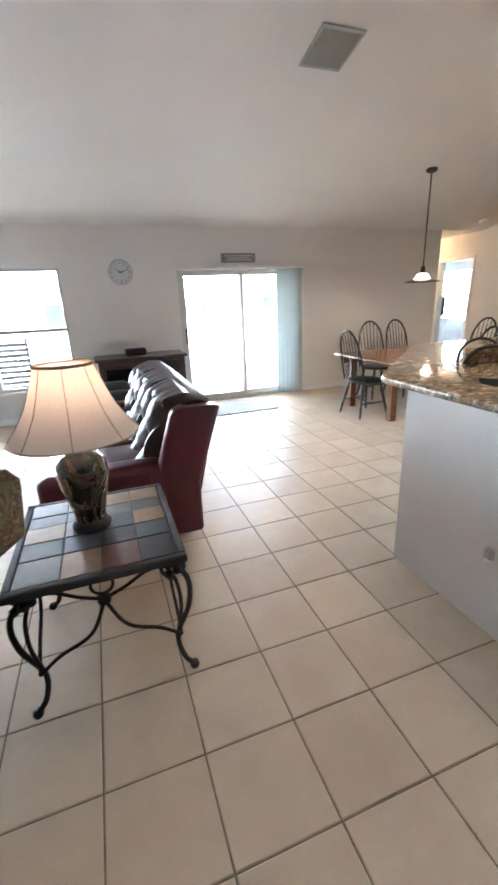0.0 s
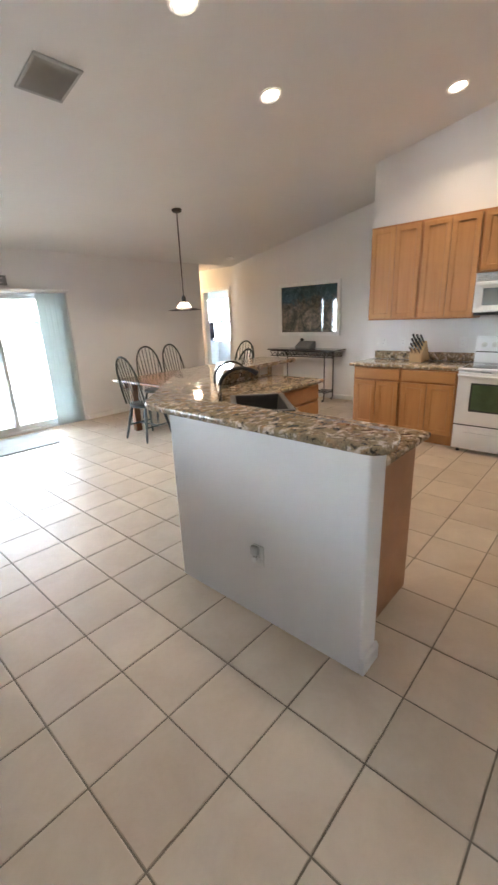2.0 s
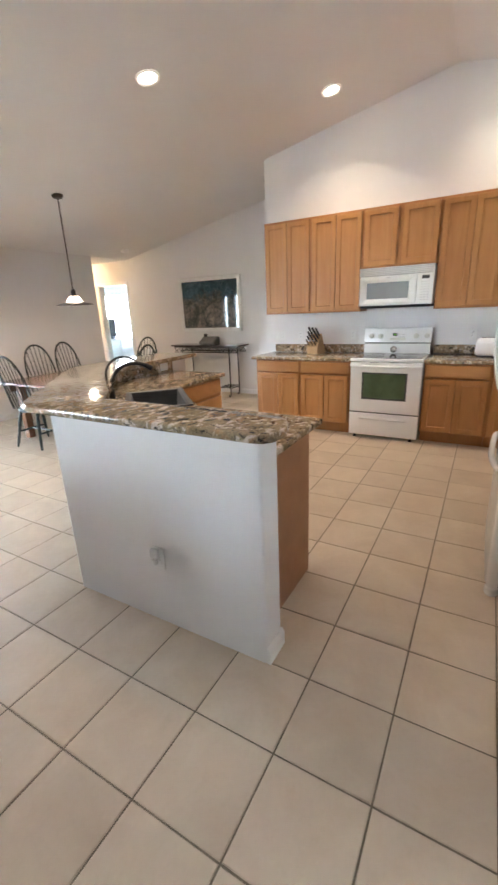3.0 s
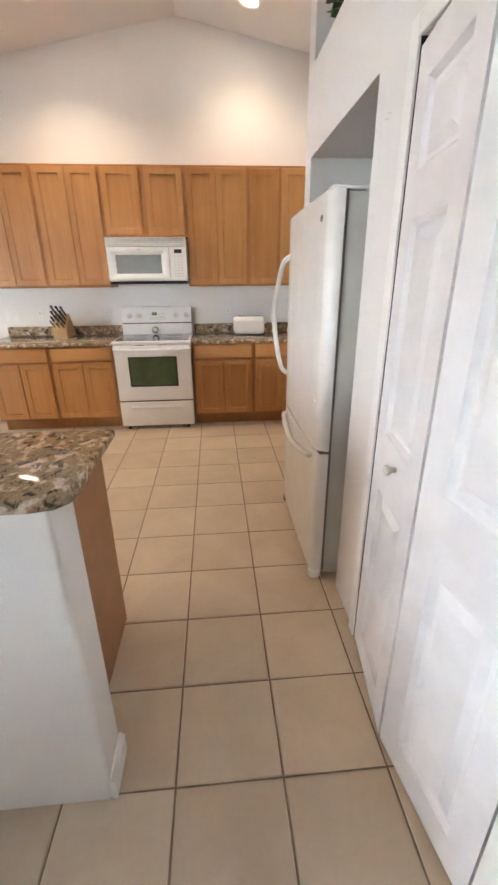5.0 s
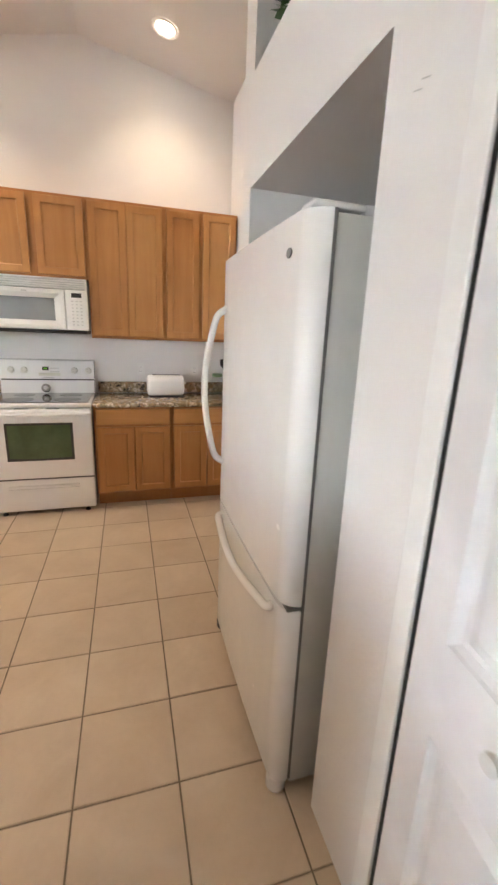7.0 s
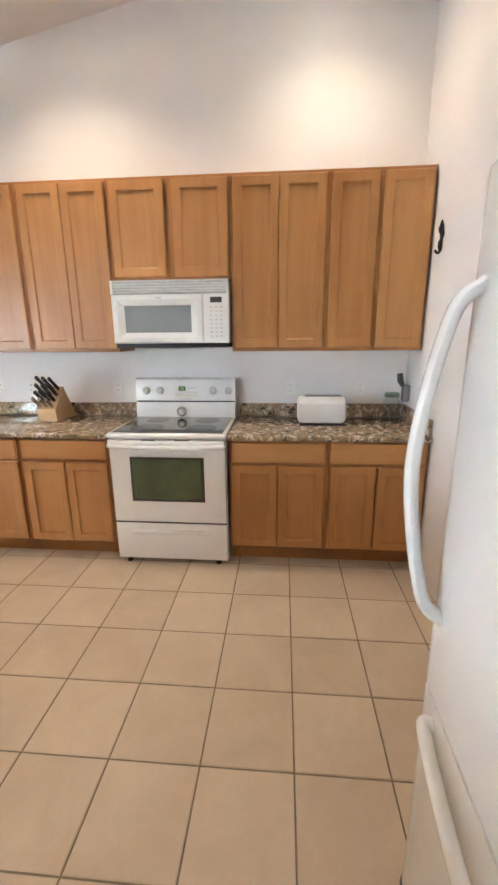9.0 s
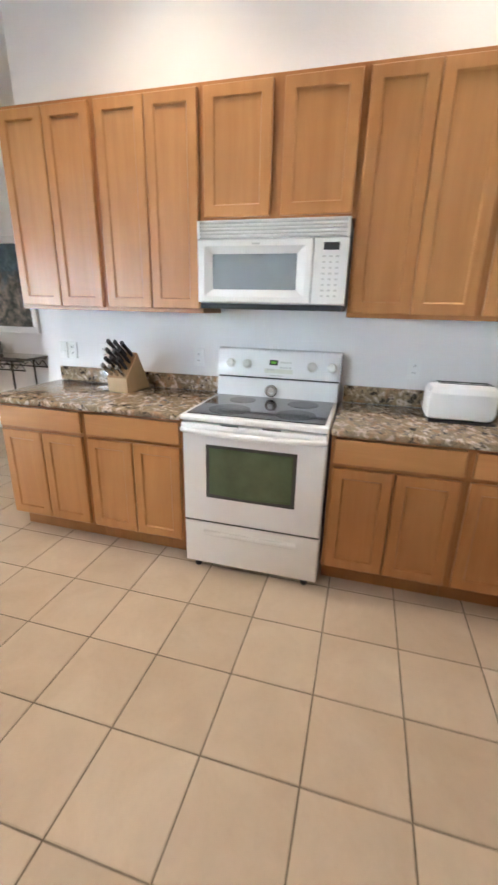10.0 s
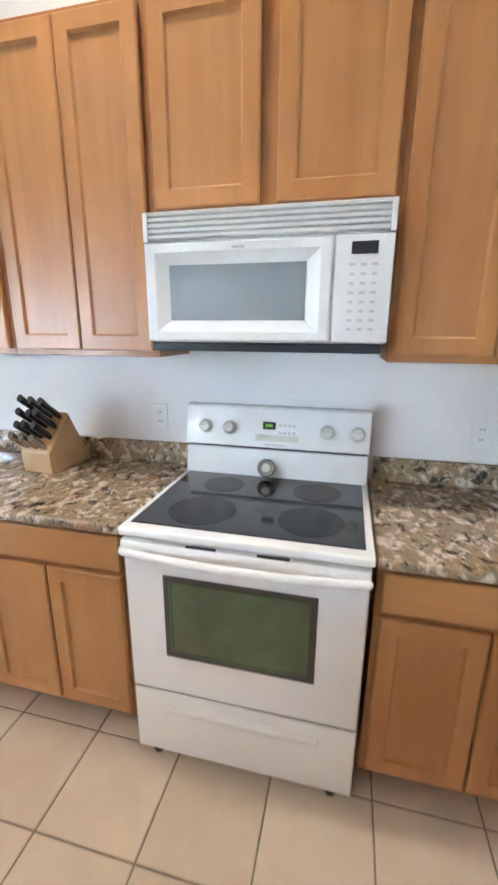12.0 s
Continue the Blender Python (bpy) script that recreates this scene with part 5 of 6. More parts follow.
for sx, sy, cx, cy in ((-1, -1, E0 + 0.05, EY0 + 0.06), (1, -1, E1 - 0.05, EY0 + 0.06), (-1, 1, E0 + 0.05, EY1 - 0.06), (1, 1, E1 - 0.05, EY1 - 0.06)):
    ox = Vector((sx, sy * 0.5, 0)).normalized()
    c = Vector((cx, cy, 0))
    line = smooth_line([c - ox * 0.02 + Vector((0, 0, 0.56)), c + ox * 0.05 + Vector((0, 0, 0.47)), c + ox * 0.045 + Vector((0, 0, 0.34)), c - ox * 0.015 + Vector((0, 0, 0.18)), c + ox * 0.0 + Vector((0, 0, 0.07)), c + ox * 0.04 + Vector((0, 0, 0.022))], 6)
    leg = part("leg", tube(line, [0.011] * len(line), segs=8), IRON, et, smooth=True)
    line = smooth_line([c - ox * 0.06 + Vector((0, 0, 0.555)), c + ox * 0.0 + Vector((0, 0, 0.46)), c + ox * 0.012 + Vector((0, 0, 0.33)), c - ox * 0.012 + Vector((0, 0, 0.2))], 6)
    part("scroll", tube(line, 0.008, segs=8), IRON, leg, smooth=True)
    own = lathe([(0.004, -0.018), (0.017, -0.012), (0.021, 0.0), (0.017, 0.014), (0.004, 0.02)], c + ox * 0.043 + Vector((0, 0, 0.021)), 14)
    part("foot", own, IRON, leg, smooth=True)
    own = bmesh.new()
    for k in range(5):
        a = 2 * math.pi * k / 5
        q = c + Vector((0.03 * math.cos(a), 0.03 * math.sin(a), 0.515 + 0.012 * math.sin(3 * a)))
        merge(own, lathe([(0.003, -0.02), (0.018, -0.008), (0.018, 0.008), (0.003, 0.02)], q, 8))
    part("leaf_cluster", own, IRON, leg, "cast iron leaf ornament")
MX, MY = (E0 + E1) / 2, (EY0 + EY1) / 2
for a, b in (((E0 + 0.05, EY0 + 0.05), (E1 - 0.05, EY0 + 0.05)), ((E0 + 0.05, EY1 - 0.05), (E1 - 0.05, EY1 - 0.05)), ((E0 + 0.05, EY0 + 0.05), (E0 + 0.05, EY1 - 0.05)), ((E1 - 0.05, EY0 + 0.05), (E1 - 0.05, EY1 - 0.05))):
    a, b = Vector((*a, 0)), Vector((*b, 0))
    mid = (a + b) / 2 + Vector((0, 0, 0.46))
    for c in (a, b):
        line = smooth_line([c + Vector((0, 0, 0.19)), c.lerp(mid, 0.30) + Vector((0, 0, 0.115)), c.lerp(mid, 0.75) - Vector((0, 0, 0.03)), mid - Vector((0, 0, 0.01))], 6)
        part("stretcher", tube(line, 0.0075, segs=8), IRON, et, smooth=True)
        line = smooth_line([mid, c.lerp(mid, 0.7) + Vector((0, 0, 0.17)), c.lerp(mid, 0.35) + Vector((0, 0, 0.38)), c + Vector((0, 0, 0.53))], 6)
        part("brace", tube(line, 0.007, segs=8), IRON, et, smooth=True)
    part("boss", lathe([(0.006, -0.025), (0.026, -0.01), (0.026, 0.012), (0.006, 0.026)], mid, 10), IRON, et, smooth=True)
    way = (b - a).normalized()
    ring = [mid + Vector((0, 0, 0.065)) + 0.04 * (math.cos(t) * way + math.sin(t) * Vector((0, 0, 1))) for t in (2 * math.pi * k / 20 for k in range(21))]
    part("ring", tube(ring, 0.006, segs=6), IRON, et)

# ---- table lamp ----
LX, LY = -4.742, 1.745
tl = thing("table_lamp", (LX, LY, EZ), "lit table lamp with painted urn base and cream bell shade", "lamp")
part("foot", lathe([(0.078, 0.0), (0.082, 0.008), (0.082, 0.02), (0.07, 0.035), (0.066, 0.042)], (LX, LY, EZ + 0.0005), 32), DARK, tl, "dark wooden foot", smooth=True)
part("urn", lathe([(0.062, 0.043), (0.066, 0.07), (0.078, 0.13), (0.096, 0.20), (0.104, 0.26), (0.098, 0.305), (0.075, 0.335), (0.045, 0.348), (0.035, 0.36)], (LX, LY, EZ), 40), URN, tl, "glazed floral urn", smooth=True)
part("stem", tube([(LX, LY, EZ + 0.355), (LX, LY, EZ + 0.70)], 0.006), BRONZE, tl)
own = bmesh.new()
prof = [(0.249, 1.024), (0.227, 1.050), (0.198, 1.092), (0.169, 1.140), (0.143, 1.203), (0.120, 1.266), (0.108, 1.306)]
segs = 48
rings = []
for r, z in prof:
    rings.append([own.verts.new((LX + r * (1 - 0.028 * abs(math.sin(4 * a))) * math.cos(a), LY + r * (1 - 0.028 * abs(math.sin(4 * a))) * math.sin(a), z + 0.012 * abs(math.sin(4 * a)) * (1 if z < 1.02 else 0))) for a in (2 * math.pi * k / segs for k in range(segs))])
for a, b in zip(rings, rings[1:]):
    for k in range(segs):
        own.faces.new((a[k], a[(k + 1) % segs], b[(k + 1) % segs], b[k]))
shade = part("shade", own, SHADE, tl, "cream fabric bell shade, glowing", smooth=True)
for j, w in ((0, 0.0028), (6, 0.0055)):
    r, z = prof[j]
    line = [Vector((LX + (r + 0.001) * math.cos(a), LY + (r + 0.001) * math.sin(a), z)) for a in (2 * math.pi * k / 48 for k in range(49))]
    part("trim_band", tube(line, w, segs=6), SHADETRIM, shade)
for k in range(8):
    a = 2 * math.pi * k / 8
    line = [Vector((LX + (r + 0.001) * math.cos(a), LY + (r + 0.001) * math.sin(a), z)) for r, z in prof]
    part("seam", tube(line, 0.0018, segs=5), SHADETRIM, shade)
lamp("lamp_bulb", "POINT", Matrix.Translation((LX, LY, 1.225)), 0.20, (1.0, 0.69, 0.46), size=0.04)

# ---- sofa ----
sf = thing("reclining_sofa", (-4.6, 3.5, 0), "maroon leather reclining sofa with tufted back", "sofa")
Y0, Y1 = 2.47, 4.55
part("base", box(-5.05, -4.16, Y0 + 0.20, Y1 - 0.20, 0.03, 0.30, 0.02), LEATHER, sf)
for k in range(3):
    w = (Y1 - Y0 - 0.44) / 3
    a = Y0 + 0.22 + w * k
    part("seat_cushion", box(-5.10, -4.38, a + 0.004, a + w - 0.004, 0.30, 0.48, 0.05, 4), LEATHER, sf, smooth=True)
    part("footrest", box(-5.13, -5.055, a + 0.01, a + w - 0.01, 0.07, 0.32, 0.025, 3), LEATHER, sf, smooth=True)


def leaning(y0, y1, x_front, thick, z0, z1, lean, bevel, tuft=None, step=0.035):
    """A back cushion that leans to +x as it rises; tuft(u, v) pushes its front out."""
    own = bmesh.new()
    nu, nv = max(6, int((y1 - y0) / step)), int((z1 - z0) / step)
    grid = []
    for side in (0, 1):
        rows = []
        for j in range(nv + 1):
            v = j / nv
            row = []
            for i in range(nu + 1):
                u = i / nu
                edge = min(u, 1 - u) * (y1 - y0)
                rim = min(edge, (1 - v) * (z1 - z0), v * (z1 - z0) + 0.05)
                soft = bevel * (1 - math.sqrt(max(0, 1 - (1 - min(1, rim / bevel)) ** 2)))
                x = x_front + lean * v + (soft if side == 0 else thick - soft)
                if side == 0 and tuft:
                    x -= tuft(u * (y1 - y0), v * (z1 - z0)) * min(1, rim / 0.04)
                row.append(own.verts.new((x, y0 + u * (y1 - y0), z0 + v * (z1 - z0))))
            rows.append(row)
        grid.append(rows)
    for side in (0, 1):
        for j in range(nv):
            for i in range(nu):
                own.faces.new((grid[side][j][i], grid[side][j][i + 1], grid[side][j + 1][i + 1], grid[side][j + 1][i]))
    for j in range(nv):
        for i in (0, nu):
            own.faces.new((grid[0][j][i], grid[0][j + 1][i], grid[1][j + 1][i], grid[1][j][i]))
    for i in range(nu):
        for j in (0, nv):
            own.faces.new((grid[0][j][i], grid[0][j][i + 1], grid[1][j][i + 1], grid[1][j][i]))
    return own


def tufting(u, v):
    a, b = math.pi * (u / 0.36 + v / 0.38), math.pi * (u / 0.36 - v / 0.38)
    return 0.075 * abs(math.sin(a) * math.sin(b)) ** 0.6


part("back_frame", leaning(Y0 + 0.0, Y1, -4.33, 0.19, 0.10, 0.86, 0.19, 0.06), LEATHER, sf, smooth=True)
part("head_roll", tube([(-4.07, Y0 + 0.08, 0.85), (-4.07, Y0 + 0.11, 0.86), (-4.07, (Y0 + Y1) / 2, 0.865), (-4.07, Y1 - 0.11, 0.86), (-4.07, Y1 - 0.08, 0.85)], [0.095, 0.115, 0.12, 0.115, 0.095], segs=20, flat=0.85), LEATHER_DARK, sf, "rounded dark leather top roll", smooth=True)
for k in range(3):
    w = (Y1 - Y0 - 0.24) / 3
    a = Y0 + 0.12 + w * k
    part("back_cushion", leaning(a, a + w - 0.006, -4.44, 0.22, 0.44, 0.965, 0.20, 0.10, tufting, 0.016), LEATHER_DARK, sf, "tufted dark leather back cushion", smooth=True)
for a in (Y0, Y1 - 0.20):
    part("arm", box(-5.08, -4.30, a, a + 0.20, 0.03, 0.56, 0.06, 4), LEATHER, sf, smooth=True)
for a in (Y0 - 0.016, Y1 - 0.104):
    part("side_wing", leaning(a, a + 0.12, -4.44, 0.32, 0.30, 0.90, 0.20, 0.055, None, 0.015), LEATHER, sf, "upholstered maroon end wing of the backrest", smooth=True)
part("side_panel", box(-4.42, -4.10, Y0 - 0.012, Y0 + 0.10, 0.02, 0.50, 0.03, 3), LEATHER, sf, smooth=True)

# ---- armchair beside the lamp table ----
ac = thing("paisley_armchair", (-5.45, 0.98, 0), "olive paisley upholstered armchair with rust lower back", "armchair")
part("base", box(-5.95, -5.20, 0.66, 1.30, 0.10, 0.36, 0.03, 3), RUST, ac, smooth=True)
part("seat_cushion", box(-5.98, -5.30, 0.78, 1.18, 0.36, 0.50, 0.05, 4), PAISLEY, ac, smooth=True)
for y in (0.66, 1.26):
    own = bmesh.new()
    tube([(-5.96, y, 0.60), (-5.93, y, 0.605), (-5.6, y, 0.61), (-5.30, y, 0.62), (-5.26, y, 0.61)], [0.075, 0.095, 0.095, 0.095, 0.075], own, 20, 1.1)
    part("arm", own, PAISLEY, ac, smooth=True)
    part("arm_panel", box(-5.93, -5.22, y - 0.055, y + 0.055, 0.10, 0.56, 0.03, 3), RUST, ac, smooth=True)
part("back", leaning(0.60, 1.335, -5.80, 0.17, 0.40, 0.84, 0.50, 0.07), RUST, ac, "rust patterned lower back", smooth=True)
part("head_cushion", leaning(0.585, 1.345, -5.14, 0.27, 0.85, 1.05, 0.03, 0.09, None, 0.02), PAISLEY, ac, "olive patterned rolled top", smooth=True)
for x in (-5.88, -5.27):
    for y in (0.72, 1.24):
        part("leg", lathe([(0.018, 0), (0.03, 0.1)], (x, y, 0), 12), STAND, ac)

ac.location += Vector((-0.10, 0.27, 0.0))
ac.rotation_euler[2] = radians(-25)

# ---- media cabinet and living-room pieces ----
md2 = thing("media_cabinet", (-4.1, 6.0, 0), "dark wooden media cabinet with glass front", "cabinet")
part("body", box(-4.66, -3.52, 5.72, 6.27, 0.06, 0.82, 0.006), STAND, md2)
part("top", box(-4.70, -3.48, 5.69, 6.28, 0.8205, 0.86, 0.008), STAND, md2)
part("plinth", box(-4.68, -3.50, 5.70, 6.27, 0.0, 0.06, 0.004), STAND, md2)
for a, b in ((-4.63, -4.12), (-4.06, -3.55)):
    d = part("door", box(a, b, 5.70, 5.719, 0.10, 0.79, 0.004), STAND, md2)
    part("glass", box(a + 0.06, b - 0.06, 5.694, 5.6995, 0.17, 0.72), BLACKGLASS, d, "dark glass pane")
bx = thing("cable_box", (-4.15, 5.95, 0.86), "small black box on the media cabinet", "electronics")
part("case", box(-4.29, -4.01, 5.85, 6.05, 0.866, 0.955, 0.02, 3), DARK, bx, smooth=True)
for x in (-4.26, -4.04):
    part("foot", box(x - 0.012, x + 0.012, 5.88, 5.91, 0.8602, 0.866), DARK, bx)
rc = thing("teal_recliner", (-4.75, 4.95, 0), "dark teal leather recliner behind the sofa", "armchair")
part("seat", box(-5.2, -4.35, 4.72, 5.35, 0.10, 0.42, 0.05, 4), TEAL, rc, smooth=True)
part("arm", box(-5.22, -4.32, 4.66, 4.86, 0.05, 0.62, 0.08, 4), TEAL, rc, smooth=True)
part("arm", box(-5.22, -4.32, 5.28, 5.48, 0.05, 0.62, 0.08, 4), TEAL, rc, smooth=True)
ck = thing("wall_clock", (-4.19, NORTH, 1.95), "round pale grey wall clock", "clock")
part("rim", lathe([(0.16, -0.001), (0.165, -0.02), (0.155, -0.03), (0.142, -0.022), (0.14, -0.012)], (-4.19, NORTH, 1.95), 40, axis="y", cap=False), GREYP, ck, smooth=True)
part("face", lathe([(0.142, -0.002), (0.142, -0.012), (0.01, -0.0125)], (-4.19, NORTH, 1.95), 40, axis="y"), CLOCKFACE, ck)
for a, l in ((305, 0.08), (72, 0.115)):
    d = Vector((math.sin(radians(a)), 0, math.cos(radians(a))))
    c = Vector((-4.19, NORTH - 0.016, 1.95))
    part("hand", tube([c - d * 0.02, c + d * l], [0.006, 0.003], segs=6), DARK, ck)
for k in range(12):
    a = radians(30 * k)
    c = Vector((-4.19 + 0.118 * math.sin(a), NORTH - 0.0135, 1.95 + 0.118 * math.cos(a)))
    part("hour_mark", box(c.x - 0.006, c.x + 0.006, c.y - 0.001, c.y + 0.001, c.z - 0.009, c.z + 0.009), GASKET, ck)
sg = thing("wall_plaque", (-2.475, NORTH, 2.115), "grey wooden plaque above sliding door", "sign")
part("board", box(-2.74, -2.21, NORTH - 0.024, NORTH - 0.002, 2.055, 2.18, 0.004), PLAQUE, sg)
for z, a, b in ((2.145, -2.69, -2.26), (2.115, -2.66, -2.30), (2.088, -2.68, -2.27)):
    part("text_bar", box(a, b, NORTH - 0.0255, NORTH - 0.0235, z - 0.007, z + 0.007), GREYP, sg)
mt = thing("door_mat", (-2.7, 5.75, 0), "grey woven mat before the sliding door", "mat")
part("mat", box(-3.26, -2.26, 5.36, 6.15, 0.0015, 0.012, 0.003), RUG, mt)

# ---- picture and console ----
pc = thing("framed_picture", (EAST, 4.33, 1.6), "large dark landscape picture in white frame", "picture")
P0, P1, PZ0, PZ1, PXF = 3.69, 5.03, 1.135, 2.085, EAST - 0.035
bm = bmesh.new()
for a in ((P0, P1, PZ0, PZ0 + 0.065), (P0, P1, PZ1 - 0.065, PZ1), (P0, P0 + 0.065, PZ0 + 0.065, PZ1 - 0.065), (P1 - 0.065, P1, PZ0 + 0.065, PZ1 - 0.065)):
    box(PXF, EAST - 0.002, a[0], a[1], a[2], a[3], 0.006, bm=bm)
part("frame", bm, TRIM, pc)
me = box(-0.008, 0.008, P0 - 4.36 + 0.065, P1 - 4.36 - 0.065, -0.41, 0.41)
pcm = part("print", me, PAINTING)
pcm.parent = pc
pcm.location = Vector((EAST - 0.018, 4.36, 1.61)) - pc.location
cn = thing("console_table", (1.98, 4.15, 0), "black wrought iron console table with stone top", "table")
C0, C1, CX0, CX1, CZ = 3.58, 5.01, 1.80, 2.16, 0.915
part("top", box(CX0 - 0.01, CX1, C0 - 0.03, C1 + 0.03, CZ - 0.025, CZ, 0.006), CONSOLETOP, cn)
for x in (CX0 + 0.02, CX1 - 0.03):
    part("rail", box(x - 0.008, x + 0.008, C0 + 0.03, C1 - 0.03, CZ - 0.045, CZ - 0.026), IRON, cn)
    part("rail", box(x - 0.008, x + 0.008, C0 + 0.03, C1 - 0.03, CZ - 0.135, CZ - 0.122), IRON, cn)
    for k in range(8):
        y = C0 + 0.11 + 0.173 * k
        line = smooth_line([(x, y - 0.08, CZ - 0.122), (x, y - 0.03, CZ - 0.06), (x, y + 0.03, CZ - 0.11), (x, y + 0.08, CZ - 0.048)], 5)
        part("scroll", tube(line, 0.006, segs=6), IRON, cn)
for x in (CX0 + 0.03, CX1 - 0.03):
    for y in (C0 + 0.20, C1 - 0.20):
        line = smooth_line([(x, y, CZ - 0.03), (x, y, 0.5), (x, y, 0.10), (x - 0.01, y, 0.03), (x - 0.045, y, 0.008), (x - 0.06, y, 0.03)], 5)
        part("leg", tube(line, 0.011, segs=8), IRON, cn, smooth=True)
for y in (C0 + 0.20, C1 - 0.20):
    part("shelf_end", box(CX0 + 0.03, CX1 - 0.03, y - 0.007, y + 0.007, 0.14, 0.155), IRON, cn)
for y0, y1 in ((C0 + 0.20, C0 + 0.45), (C1 - 0.45, C1 - 0.20)):
    for k in range(4):
        x = CX0 + 0.03 + (CX1 - CX0 - 0.06) * k / 3
        part("shelf_bar", box(x - 0.006, x + 0.006, y0, y1, 0.1555, 0.168), IRON, cn)
    part("shelf_end", box(CX0 + 0.03, CX1 - 0.03, (y1 if y0 < 4 else y0) - 0.007, (y1 if y0 < 4 else y0) + 0.007, 0.14, 0.155), IRON, cn)
pr = thing("answering_machine", (1.98, 4.30, CZ), "dark grey desk telephone base on console table", "telephone")
own = slab_yz([(1.86, CZ + 0.003), (2.08, CZ + 0.003), (2.08, CZ + 0.13), (2.02, CZ + 0.14), (1.86, CZ + 0.05)], 4.12, 4.44, 0.012)
part("base", own, GASKET, pr, smooth=True)
part("handset", box(2.0, 2.06, 4.37, 4.42, CZ + 0.12, CZ + 0.185, 0.015, 3), DARK, pr, smooth=True)

# ---- counter things ----
tn = thing("toaster", (0.68, -0.22, 0.917), "white two-slot toaster with rounded top", "toaster")
own = slab_yz([(0.60, 0.930), (0.79, 0.930), (0.79, 1.07), (0.775, 1.098), (0.75, 1.11), (0.64, 1.11), (0.615, 1.098), (0.60, 1.07)], -0.375, -0.045, 0.034)
part("body", own, PLASTIC, tn, smooth=True)
for x in (0.655, 0.715):
    part("slot", box(x, x + 0.025, -0.345, -0.095, 1.1085, 1.1125), DARK, tn)
part("base", box(0.605, 0.785, -0.378, -0.062, 0.9175, 0.9298, 0.003), DARK, tn)
part("lever", box(0.68, 0.705, -0.40, -0.386, 1.03, 1.045, 0.004), PLASTIC, tn)
jr = thing("storage_jar", (0.86, -0.73, 0.917), "clear glass jar with green lid", "jar")
part("glass", lathe([(0.05, 0.001), (0.058, 0.01), (0.058, 0.13), (0.045, 0.15), (0.045, 0.165)], (0.86, -0.73, 0.917), 28), JAR, jr, smooth=True)
part("lid", lathe([(0.05, 0.1655), (0.052, 0.17), (0.052, 0.19), (0.046, 0.196)], (0.86, -0.73, 0.917), 28), GREENLID, jr, "green metal lid", smooth=True)
hk = thing("wall_hook", (0.50, -0.85, 2.04), "ornate dark iron hook on wall", "hook")
own = tube(smooth_line([(0.5, -0.842, 2.10), (0.5, -0.846, 2.07), (0.5, -0.846, 2.0), (0.5, -0.83, 1.975), (0.5, -0.81, 1.99)], 5), [0.008] * 21, segs=8)
lathe([(0.004, 0.016), (0.024, 0.010), (0.026, 0.0)], (0.5, -0.849, 2.075), 14, own, axis="y")
lathe([(0.003, -0.035), (0.013, -0.02), (0.017, 0.0), (0.008, 0.03), (0.003, 0.045)], (0.5, -0.838, 2.105), 10, own)
lathe([(0.003, -0.04), (0.012, -0.015), (0.013, 0.01), (0.005, 0.03)], (0.5, -0.838, 2.02), 10, own)
part("hook", own, IRON, hk)
opn = thing("can_opener", (0.86, -0.85, 1.20), "black and grey can opener mounted on wall", "can opener")
part("body", box(0.83, 0.895, -0.849, -0.80, 1.05, 1.17, 0.012, 3), GASKET, opn, smooth=True)
part("crank", tube([(0.86, -0.80, 1.16), (0.84, -0.775, 1.20), (0.85, -0.77, 1.25)], [0.014, 0.022, 0.02], segs=10), DARK, opn, smooth=True)

kb = thing("knife_block", (0.80, 1.775, 0.917), "pale wooden block full of black-handled knives", "knife block")
KM = Matrix.Translation((0.795, 1.775, 0.9175)) @ pose(0, 0, 0, 0, 0, 86) @ Matrix.Scale(1.1, 4)
own = bmesh.new()
prof = [(-0.115, 0.0), (0.118, 0.0), (0.0, 0.225), (-0.12, 0.085)]
ends = [[own.verts.new((x, -y, z)) for y, z in prof] for x in (-0.068, 0.068)]
for k in range(4):
    own.faces.new((ends[0][k], ends[0][(k + 1) % 4], ends[1][(k + 1) % 4], ends[1][k]))
own.faces.new(ends[0][::-1])
own.faces.new(ends[1])
bmesh.ops.bevel(own, geom=own.edges[:], offset=0.004, segments=2, profile=0.5, affect="EDGES")
own.transform(KM)
part("block", own, KNIFEWOOD, kb)
way = Vector((0, 0.76, 0.65)).normalized()
for r in range(4):
    for k in range(3):
        f = 0.12 + 0.25 * r
        foot = Vector((-0.042 + 0.042 * k, 0.12 - 0.12 * f, 0.085 + 0.14 * f))
        length = 0.085 + 0.012 * r + 0.006 * ((k + r) % 3)
        own = tube([foot - way * 0.004, foot + way * 0.012], 0.0065, segs=6)
        own.transform(KM)
        if r == 0:
            part("bolster", own, STEEL, kb)
        else:
            own.free()
        own = tube([foot + way * 0.002, foot + way * 0.03, foot + way * (length * 0.6), foot + way * length], [0.008, 0.0105, 0.0095, 0.0115], segs=8, flat=1.5)
        own.transform(KM)
        part("knife_handle", own, STEEL if r == 0 else DARK, kb, smooth=True)


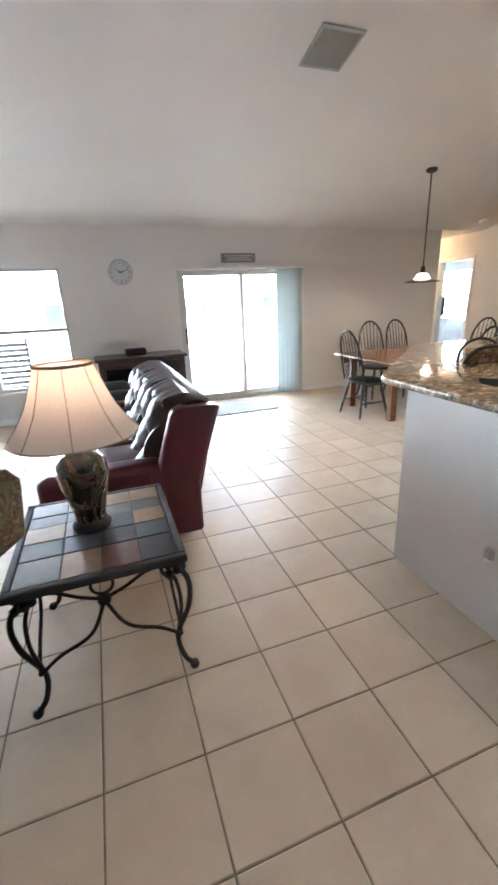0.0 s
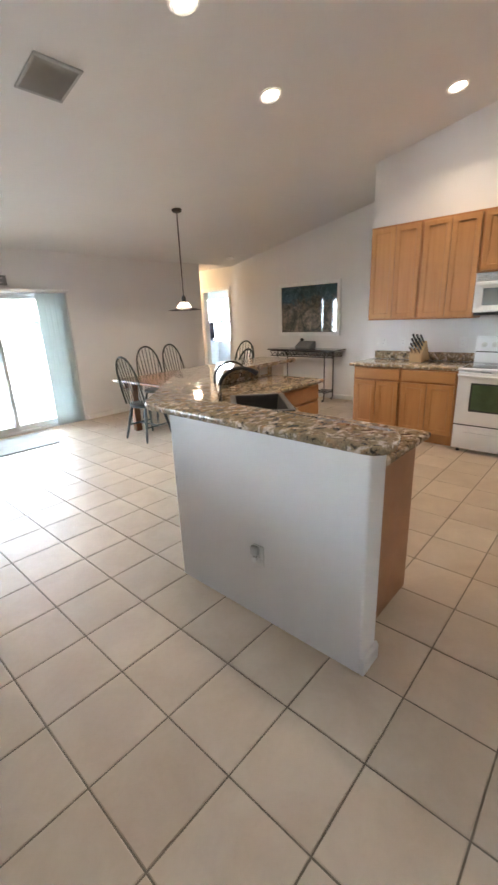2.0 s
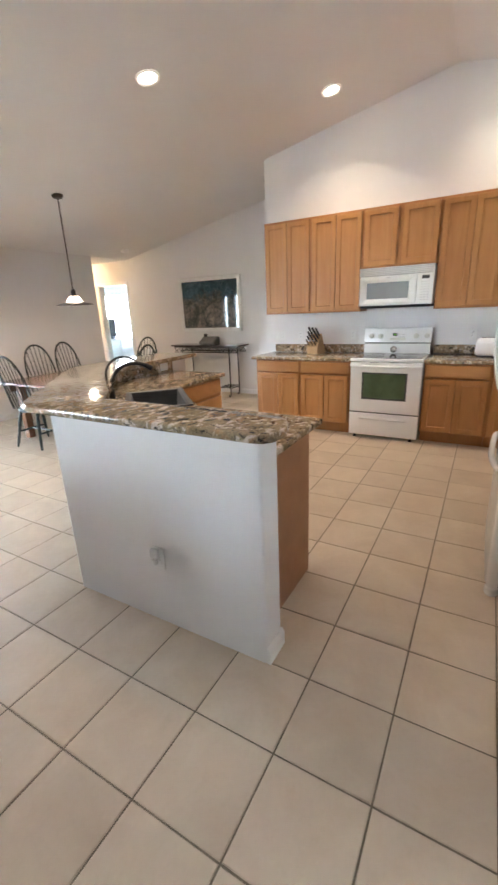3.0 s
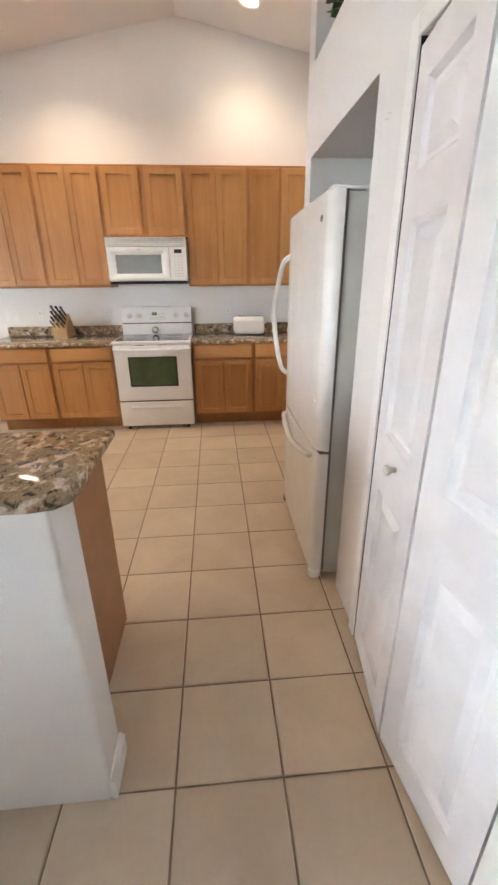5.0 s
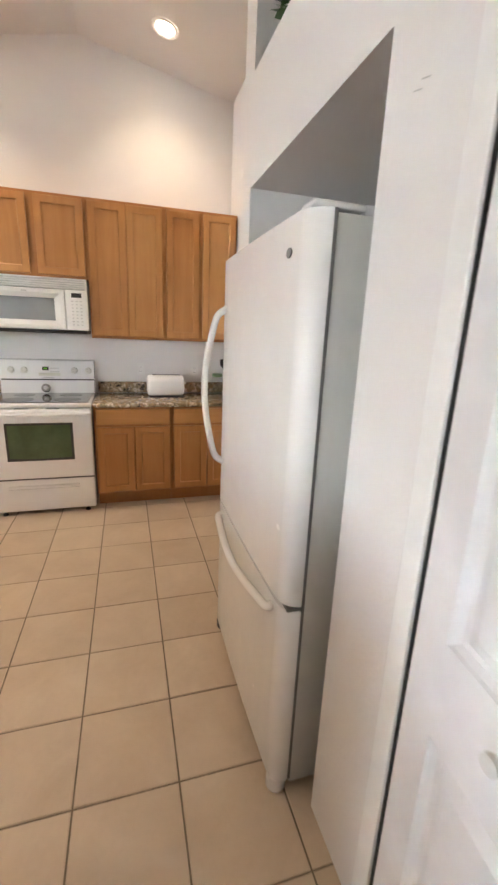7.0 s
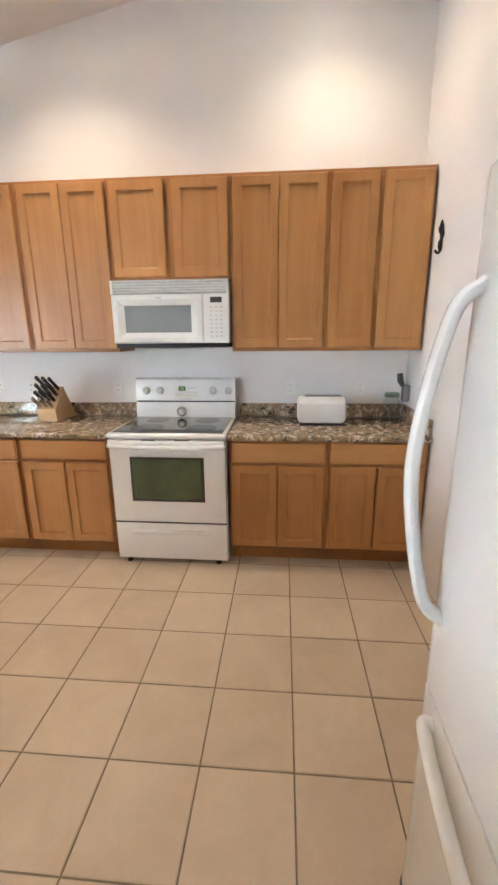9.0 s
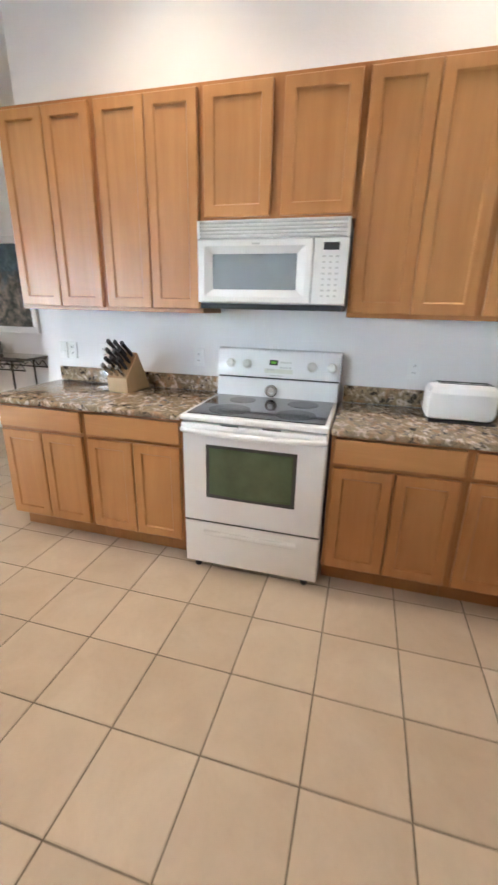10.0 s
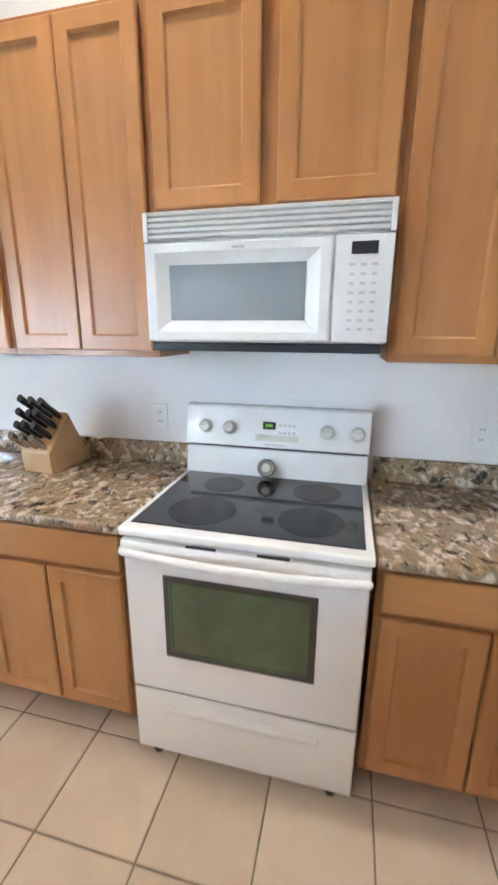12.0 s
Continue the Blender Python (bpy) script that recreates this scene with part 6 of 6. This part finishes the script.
def outlet(y, z, switch=False, x=0.96):
    o = thing("outlet", (x, y, z), "white wall outlet plate above the counter", "outlet", "wall outlets")
    part("plate", box(x - 0.007, x - 0.001, y - 0.036, y + 0.036, z - 0.058, z + 0.058, 0.002), PLASTIC, o)
    for dz in (-0.02, 0.02):
        part("socket", box(x - 0.009, x - 0.007, y - 0.014, y + 0.014, z + dz - 0.014, z + dz + 0.014, 0.002), TRIM, o)
        if not switch:
            bmx = box(x - 0.0096, x - 0.009, y - 0.007, y - 0.004, z + dz - 0.006, z + dz + 0.006)
            box(x - 0.0096, x - 0.009, y + 0.004, y + 0.007, z + dz - 0.006, z + dz + 0.006, bm=bmx)
            part("slots", bmx, GASKET, o)


for y in (1.34, 2.06, 0.0, -0.52):
    outlet(y, 1.135)
outlet(2.32, 1.135)
outlet(2.40, 1.135, True)
io = thing("outlet", (-1.11, 2.709, 0.975), "white outlet in granite backsplash", "outlet", "wall outlets")
part("plate", box(-1.17, -1.055, 2.702, 2.7085, 0.935, 1.008, 0.002), PLASTIC, io)

ho = thing("outlet", (-3.10, 1.105, 0.38), "white outlet plate on the painted half wall", "outlet", "wall outlets")
part("plate", box(-3.107, -3.101, 1.069, 1.141, 0.322, 0.438, 0.002), PLASTIC, ho)
for z in (0.36, 0.40):
    part("socket", box(-3.109, -3.107, 1.091, 1.119, z - 0.014, z + 0.014, 0.002), TRIM, ho)
af = thing("plug_in_air_freshener", (-3.11, 1.112, 0.41), "grey and white plug-in air freshener in outlet", "air freshener")
part("body", box(-3.138, -3.1095, 1.090, 1.135, 0.388, 0.440, 0.011, 4), GREYP, af, smooth=True)
part("refill", lathe([(0.012, 0.0), (0.014, 0.004), (0.014, 0.024), (0.009, 0.029)], (-3.126, 1.112, 0.357), 16), PLASTIC, af, "small white refill bottle", smooth=True)

# ---- trailing plant on the high ledge ----
pl = thing("trailing_plant", (-1.6, -0.6, 2.52), "green trailing ivy lying along a high wall ledge", "plant")
rnd = random.Random(11)
stems, leaves = bmesh.new(), bmesh.new()
for s in range(10):
    p = Vector((rnd.uniform(-1.80, -1.40), rnd.uniform(-0.56, -0.45), 2.53))
    d = Vector((rnd.uniform(-0.5, 0.5), rnd.uniform(-0.2, 0.3), 1.0))
    line = []
    for k in range(9):
        line.append(p.copy())
        if k:
            for q in range(5):
                a = Vector((rnd.uniform(-1, 1), rnd.uniform(-0.6, 0.8), rnd.uniform(-0.5, 0.7))).normalized()
                b = a.cross(Vector((rnd.uniform(-1, 1), rnd.uniform(-1, 1), 1))).normalized()
                w, l = rnd.uniform(0.018, 0.028), rnd.uniform(0.055, 0.09)
                c = p + a * 0.012
                n = a.cross(b) * 0.008
                pts = [c, c + a * l * 0.3 + b * w + n, c + a * l * 0.7 + b * w * 0.7, c + a * l - n, c + a * l * 0.7 - b * w * 0.7, c + a * l * 0.3 - b * w + n]
                if all(pt.x > -2.22 and pt.x < -1.26 and pt.z > 2.525 for pt in pts):
                    leaves.faces.new([leaves.verts.new(pt) for pt in pts])
        p = p + d * 0.035
        d = (d + Vector((rnd.uniform(-0.3, 0.3), rnd.uniform(-0.1, 0.2), rnd.uniform(-0.28, 0.1)))).normalized()
        p.x, p.y, p.z = min(max(p.x, -2.2), -1.29), min(max(p.y, -0.85), -0.43), max(p.z, 2.53)
    tube(line, 0.003, stems, 5)
part("stem", stems, LEAF, pl)
part("leaves", leaves, LEAF, pl, "many pointed green leaves")
st = thing("wall_staples", (-2.36, -0.41, 1.9), "two small staples stuck in the wall", "staple")
part("staple", tube([(-2.385, -0.408, 1.955), (-2.36, -0.408, 1.962)], 0.0011, segs=5), GREYP, st)
part("staple", tube([(-2.365, -0.408, 1.945), (-2.34, -0.408, 1.952)], 0.0011, segs=5), GREYP, st)

# ---- floor tiles ----
P, GAP = 0.343, 0.0060
h = (P - GAP) / 2
verts = [(sx * h, sy * h, -0.0028) for sx, sy in ((-1, -1), (1, -1), (1, 1), (-1, 1))] + [(sx * (h - 0.003), sy * (h - 0.003), 0.0) for sx, sy in ((-1, -1), (1, -1), (1, 1), (-1, 1))]
faces = [(4, 5, 6, 7)] + [(k, (k + 1) % 4, 4 + (k + 1) % 4, 4 + k) for k in range(4)]
tile_mesh = bpy.data.meshes.new("tile")
tile_mesh.from_pydata(verts, [], faces)
tile_mesh.materials.append(TILE)
spare_v, spare_f = [], []
rnd = random.Random(3)
for i in range(-23, 7):
    for j in range(-8, 27):
        x, y = (i + 0.5) * P, (j + 0.5) * P
        near = -14 <= i <= 0 and -2 <= j <= 17
        if near:
            ob = new("tile", tile_mesh)
            ob.parent = floor
            ob.matrix_basis = pose(x, y, rnd.uniform(-0.0004, 0.0004), rnd.uniform(-0.06, 0.06), rnd.uniform(-0.06, 0.06), 0)
        else:
            n = len(spare_v)
            spare_v += [(x + a, y + b, c) for a, b, c in verts]
            spare_f += [tuple(n + k for k in f) for f in faces]
rest = bpy.data.meshes.new("tiles_rest")
rest.from_pydata(spare_v, [], spare_f)
rest.materials.append(TILE_FAR)
ob = new("tiles_rest", rest)
ob.parent = floor
tagged(ob, "beige ceramic floor tiles", kind="stuff")
